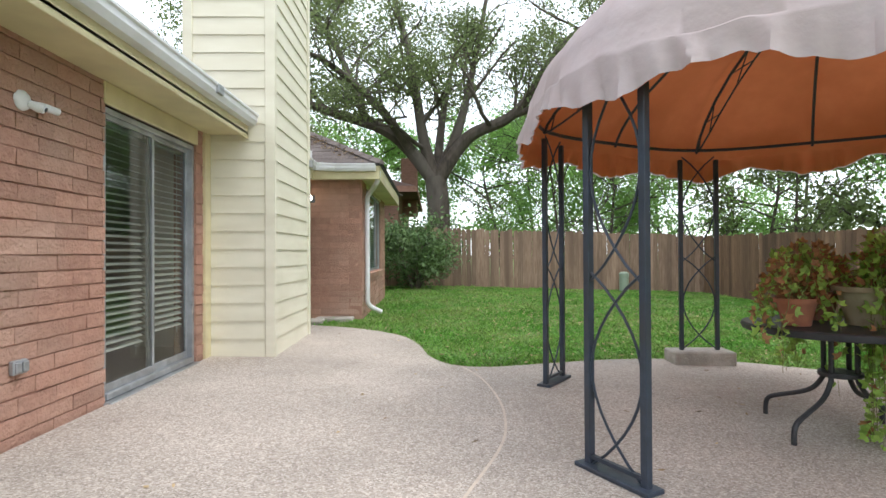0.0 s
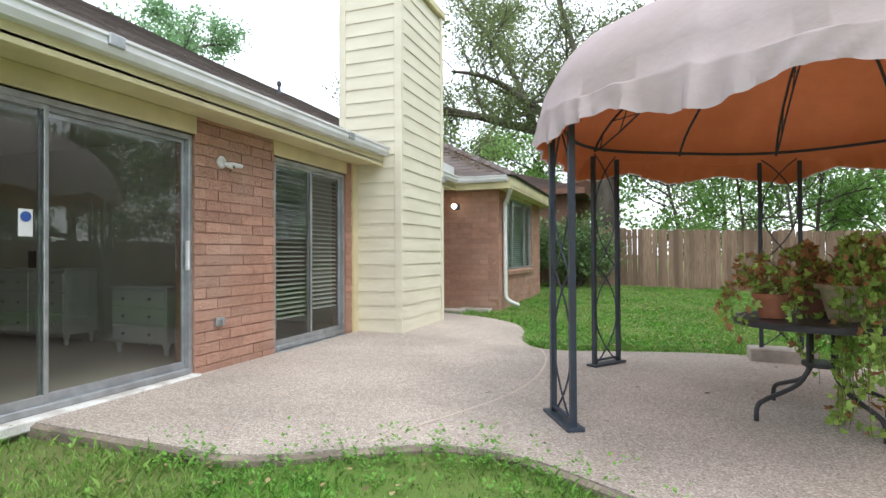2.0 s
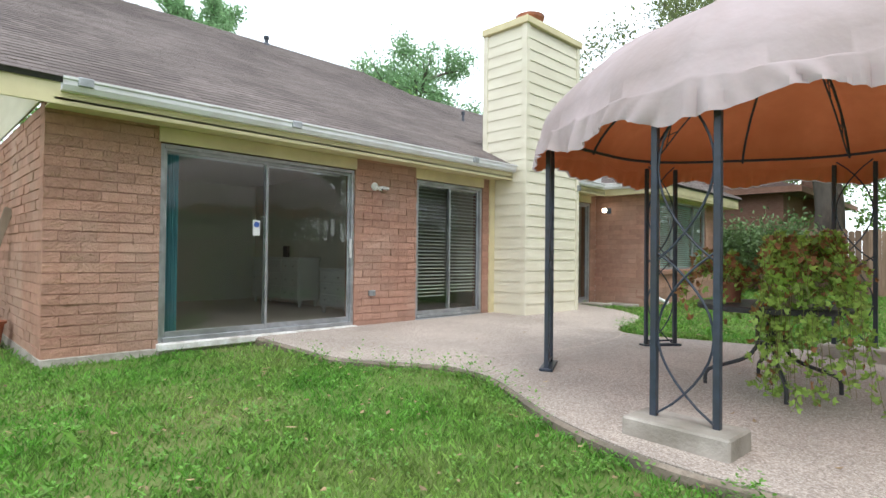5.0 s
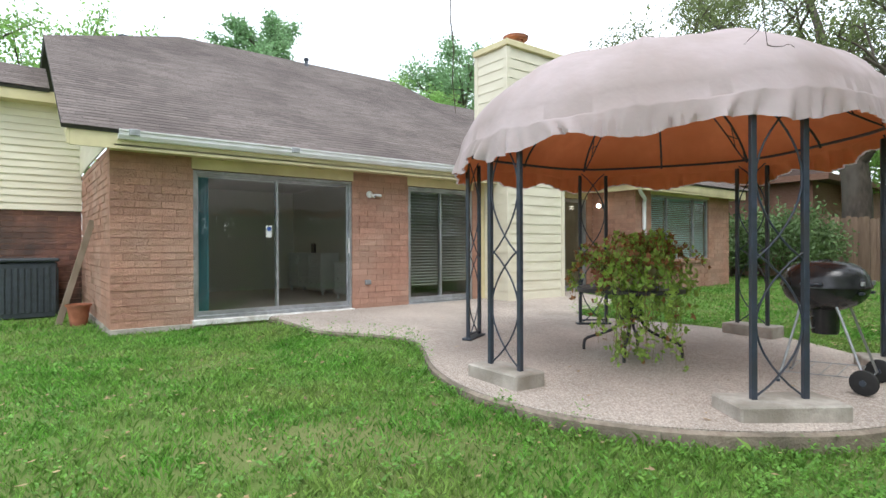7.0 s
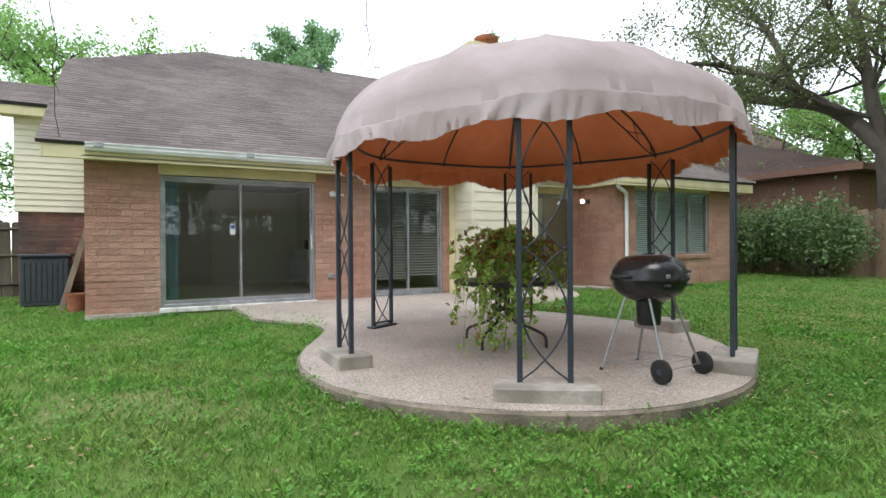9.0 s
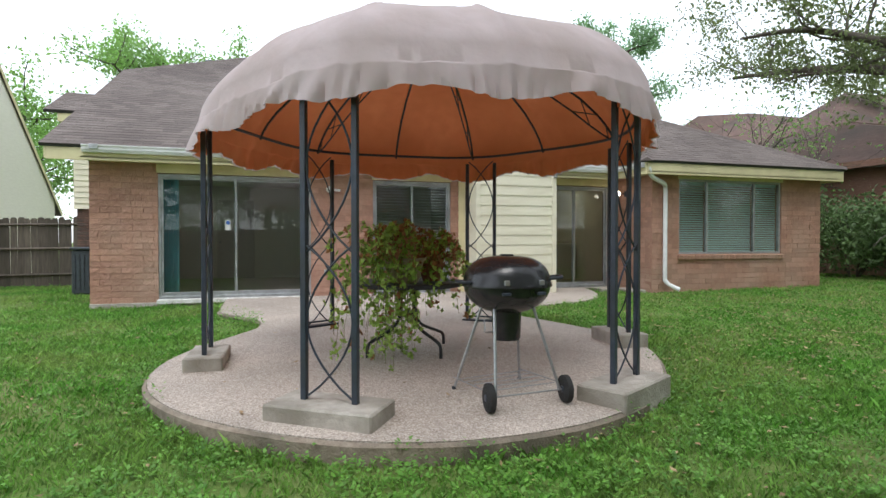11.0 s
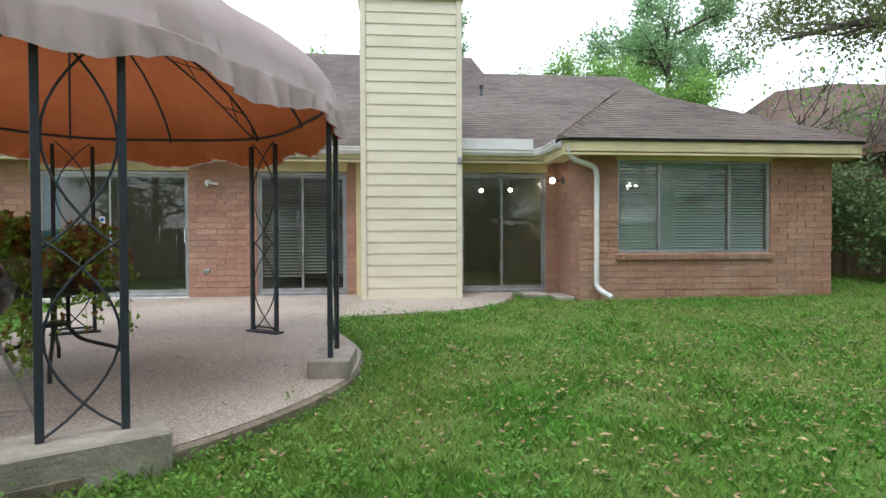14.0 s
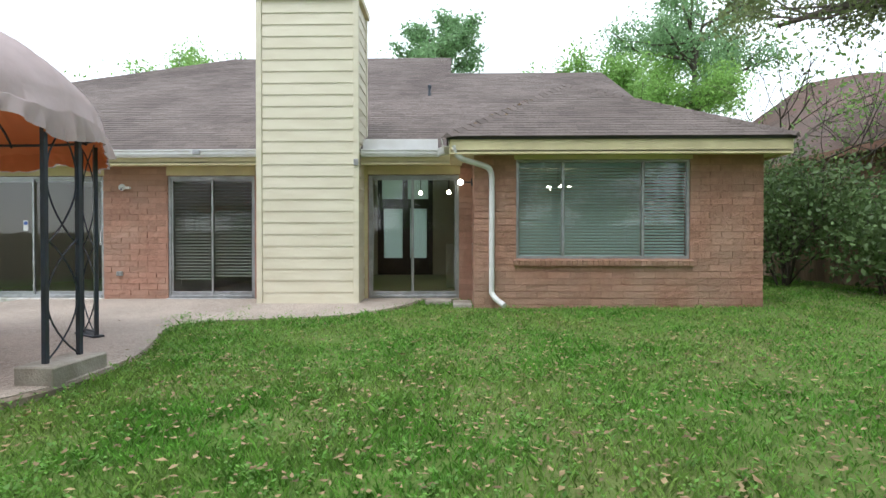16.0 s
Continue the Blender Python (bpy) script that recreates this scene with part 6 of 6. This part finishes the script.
# ---- lawn ----
def build_grass():
    rs = np.random.RandomState(12)
    N = 1250000
    P = np.stack([rs.uniform(-8.5, 8.5, N), rs.uniform(-6.0, 16.9, N)], 1)
    near = np.exp(-(((P[:, 0] - 4.6) / 4.2) ** 2 + ((P[:, 1] - 4.0) / 7.5) ** 2) ** 1.5)
    front = np.exp(-(((P[:, 0] - 0.8) / 2.6) ** 2 + ((P[:, 1] + 0.6) / 2.2) ** 2))
    P = P[rs.uniform(0, 1, N) < 0.27 + 0.73 * np.maximum(near, front)]
    ok = ~(inside(P[:, 0], P[:, 1]))
    ok &= ~((P[:, 0] < -2.3) & (P[:, 1] > -1.15) & (P[:, 1] < 13.2)) & ~((P[:, 0] < -1.15) & (P[:, 1] > 8.75) & (P[:, 1] < 13.1))
    ed = edge_distance(P[:, 0], P[:, 1])
    clump = np.array([noise.noise((x * 1.3, y * 1.3, 7.0)) + 0.6 * noise.noise((x * 4.1, y * 4.1, 2.0)) for x, y in P])
    ok &= (ed > 0.035) & (rs.uniform(0, 1, len(P)) < 0.86 + 0.6 * clump)
    P, clump, ed = P[ok], clump[ok], ed[ok]
    n = len(P)
    z = np.array([lawn_z(x, y) for x, y in P])
    h = rs.uniform(0.018, 0.05, n) * (1 + 0.5 * clump) * np.where(rs.uniform(0, 1, n) < 0.05, 1.7, 1.0) * np.where(ed < 0.12, 1.25, 1.0)
    a = rs.uniform(0, 2 * np.pi, n)
    w = rs.uniform(0.0026, 0.0055, n)
    lean = rs.uniform(0.2, 1.1, n) * h
    b = rs.uniform(0, 2 * np.pi, n)
    sx, sy = np.cos(a) * w, np.sin(a) * w
    V = np.stack([np.stack([P[:, 0] - sx, P[:, 1] - sy, z - 0.004], 1), np.stack([P[:, 0] + sx, P[:, 1] + sy, z - 0.004], 1),
                  np.stack([P[:, 0] + np.cos(b) * lean * 0.4 + sx * 0.8, P[:, 1] + np.sin(b) * lean * 0.4 + sy * 0.8, z + h * 0.65], 1),
                  np.stack([P[:, 0] + np.cos(b) * lean, P[:, 1] + np.sin(b) * lean, z + h], 1)], 1)
    ob = new("grass", fast_mesh("grass", V.reshape(-1, 3), n, 4, M_GRASS))
    tagged(ob, "short green lawn grass with uneven tufts", "grass", kind="stuff")


build_grass()


def build_weeds():
    rs = np.random.RandomState(3)
    V = []
    spots = []
    for i in range(0, len(poly) - 1):
        for _ in range(3):
            if rs.uniform() < 0.5:
                q = rs.uniform()
                p = poly_np[i] * (1 - q) + poly_np[i + 1] * q
                d = poly_np[i + 1] - poly_np[i]
                s = np.array([d[1], -d[0]]) / (np.linalg.norm(d) + 1e-9)
                p = p + s * rs.uniform(0.03, 0.25)
                spots.append((p[0], p[1], rs.uniform(0.05, 0.14)))
    for _ in range(46):
        i = rs.choice([rs.randint(5, 30), rs.randint(118, 134), rs.randint(40, 100)])
        p = poly_np[i] + rs.normal(0, 0.05, 2)
        d = poly_np[i + 1] - poly_np[i]
        p = p + np.array([d[1], -d[0]]) / (np.linalg.norm(d) + 1e-9) * 0.07
        for _k in range(rs.randint(1, 4)):
            spots.append((p[0] + rs.normal(0, 0.03), p[1] + rs.normal(0, 0.03), rs.uniform(0.12, 0.22)))
    for _ in range(5200):
        x, y = rs.uniform(-2, 8), rs.uniform(-4, 13)
        if not inside([x], [y])[0] and not (x < -1.1 and y > -1.2):
            spots.append((x, y, rs.uniform(0.03, 0.075)))
    for _ in range(2400):
        x, y = rs.normal(5.6, 1.0), rs.uniform(-2.2, 6.5)
        if x < 7.6 and not inside([x], [y])[0] and noise.noise((x * 1.1, y * 1.1, 3.3)) > -0.15:
            spots.append((x, y, rs.uniform(0.03, 0.085)))
    for _ in range(24):
        i = rs.randint(5, 34)
        p = poly_np[i] + rs.normal(0, 0.04, 2)
        if not inside([p[0]], [p[1]])[0]:
            spots.append((p[0], p[1], rs.uniform(0.16, 0.26)))
    for x, y, h in spots:
        z = lawn_z(x, y)
        for _ in range(rs.randint(7, 16)):
            a, q = rs.uniform(0, 6.28), rs.uniform(0.2, 1.0)
            p = np.array([x + np.cos(a) * 0.05 * q, y + np.sin(a) * 0.05 * q, z + h * q])
            d = np.array([np.cos(a), np.sin(a), rs.uniform(-0.1, 0.8)]) * rs.uniform(0.016, 0.034)
            e = np.array([-np.sin(a), np.cos(a), 0.0]) * rs.uniform(0.006, 0.013)
            V += [p, p + d * 0.5 + e, p + d, p + d * 0.5 - e]
    m_ = mat("weed_leaf", (0.10, 0.27, 0.035), (0.19, 0.40, 0.07), 6, 0.5, vary=0.3, translucent=0.3)
    ob = new("weeds", fast_mesh("weeds", np.array(V), len(V) // 4, 4, m_))
    tagged(ob, "low broad-leaved weeds along the patio edge", "weeds", kind="stuff")


build_weeds()


def build_fallen():
    rs = np.random.RandomState(8)
    n0 = 5200
    x = np.concatenate([rs.normal(3.2, 2.3, n0), rs.uniform(-1.4, 8, 900), rs.uniform(-2, 4, 250), rs.uniform(-6, 3, 900)])
    y = np.concatenate([rs.normal(9.4, 2.6, n0), rs.uniform(-4, 13, 900), rs.uniform(-2.5, 1.0, 250), rs.uniform(13.2, 16.8, 900)])
    ok = ~inside(x, y) & ~((x < -1.1) & (y < 13.2) & (y > -1.2)) & (y < 16.9) & (x < 8.4)
    x, y = x[ok], y[ok]
    k = rs.uniform(0, 1, 70)
    px, py = rs.uniform(-2.0, 4.5, 260), rs.uniform(1.2, 7.5, 260)
    kk = inside(px, py) & (edge_distance(px, py) > 0.1)
    z = np.array([lawn_z(a, b) + rs.uniform(0.03, 0.058) for a, b in zip(x, y)] + [patio_z(a, b) + 0.006 for a, b in zip(px[kk][:60], py[kk][:60])])
    x, y = np.concatenate([x, px[kk][:60]]), np.concatenate([y, py[kk][:60]])
    n = len(x)
    a = rs.uniform(0, 6.28, n)
    L, w = rs.uniform(0.010, 0.034, n) * np.where(rs.uniform(0, 1, n) < 0.06, 1.7, 1.0), rs.uniform(0.007, 0.017, n)
    t1, t2 = rs.uniform(-0.008, 0.012, n), rs.uniform(-0.004, 0.012, n)
    c, s = np.cos(a), np.sin(a)
    V = np.stack([np.stack([x - c * L, y - s * L, z], 1), np.stack([x - s * w, y + c * w, z + t1], 1), np.stack([x + c * L, y + s * L, z + t2], 1), np.stack([x + s * w, y - c * w, z + t1 * 0.5], 1)], 1)
    ob = new("fallen_leaves", fast_mesh("fallen_leaves", V.reshape(-1, 3), n, 4, M_DRY))
    tagged(ob, "scattered dry brown fallen leaves", "leaves", kind="stuff")


build_fallen()


def build_roof_litter():
    rs = np.random.RandomState(18)
    V = []
    for _ in range(260):
        q = np.clip(rs.normal(0.38, 0.14), 0.05, 0.9)
        p = np.array(A) * (1 - q) + np.array(T) * q + np.array([rs.normal(-0.12, 0.10), rs.normal(-0.10, 0.08), 0.0])
        zz = 2.545 + (p[1] - A[1]) * (T[2] - A[2]) / (T[1] - A[1]) if p[1] - A[1] < (A[0] - p[0]) * (T[1] - A[1]) / (A[0] - T[0]) else 2.545 + (A[0] - p[0]) * (T[2] - A[2]) / (A[0] - T[0])
        a = rs.uniform(0, 6.28)
        L, w = rs.uniform(0.02, 0.045), rs.uniform(0.008, 0.016)
        c, s_ = math.cos(a), math.sin(a)
        z = zz + 0.035
        V += [(p[0] - c * L, p[1] - s_ * L, z), (p[0] - s_ * w, p[1] + c * w, z + 0.01), (p[0] + c * L, p[1] + s_ * L, z + 0.008), (p[0] + s_ * w, p[1] - c * w, z)]
    tagged(new("roof_leaves", fast_mesh("roof_leaves", np.array(V), len(V) // 4, 4, M_DRY)), "dry leaves caught along the roof hip", "leaves", kind="stuff")


build_roof_litter()
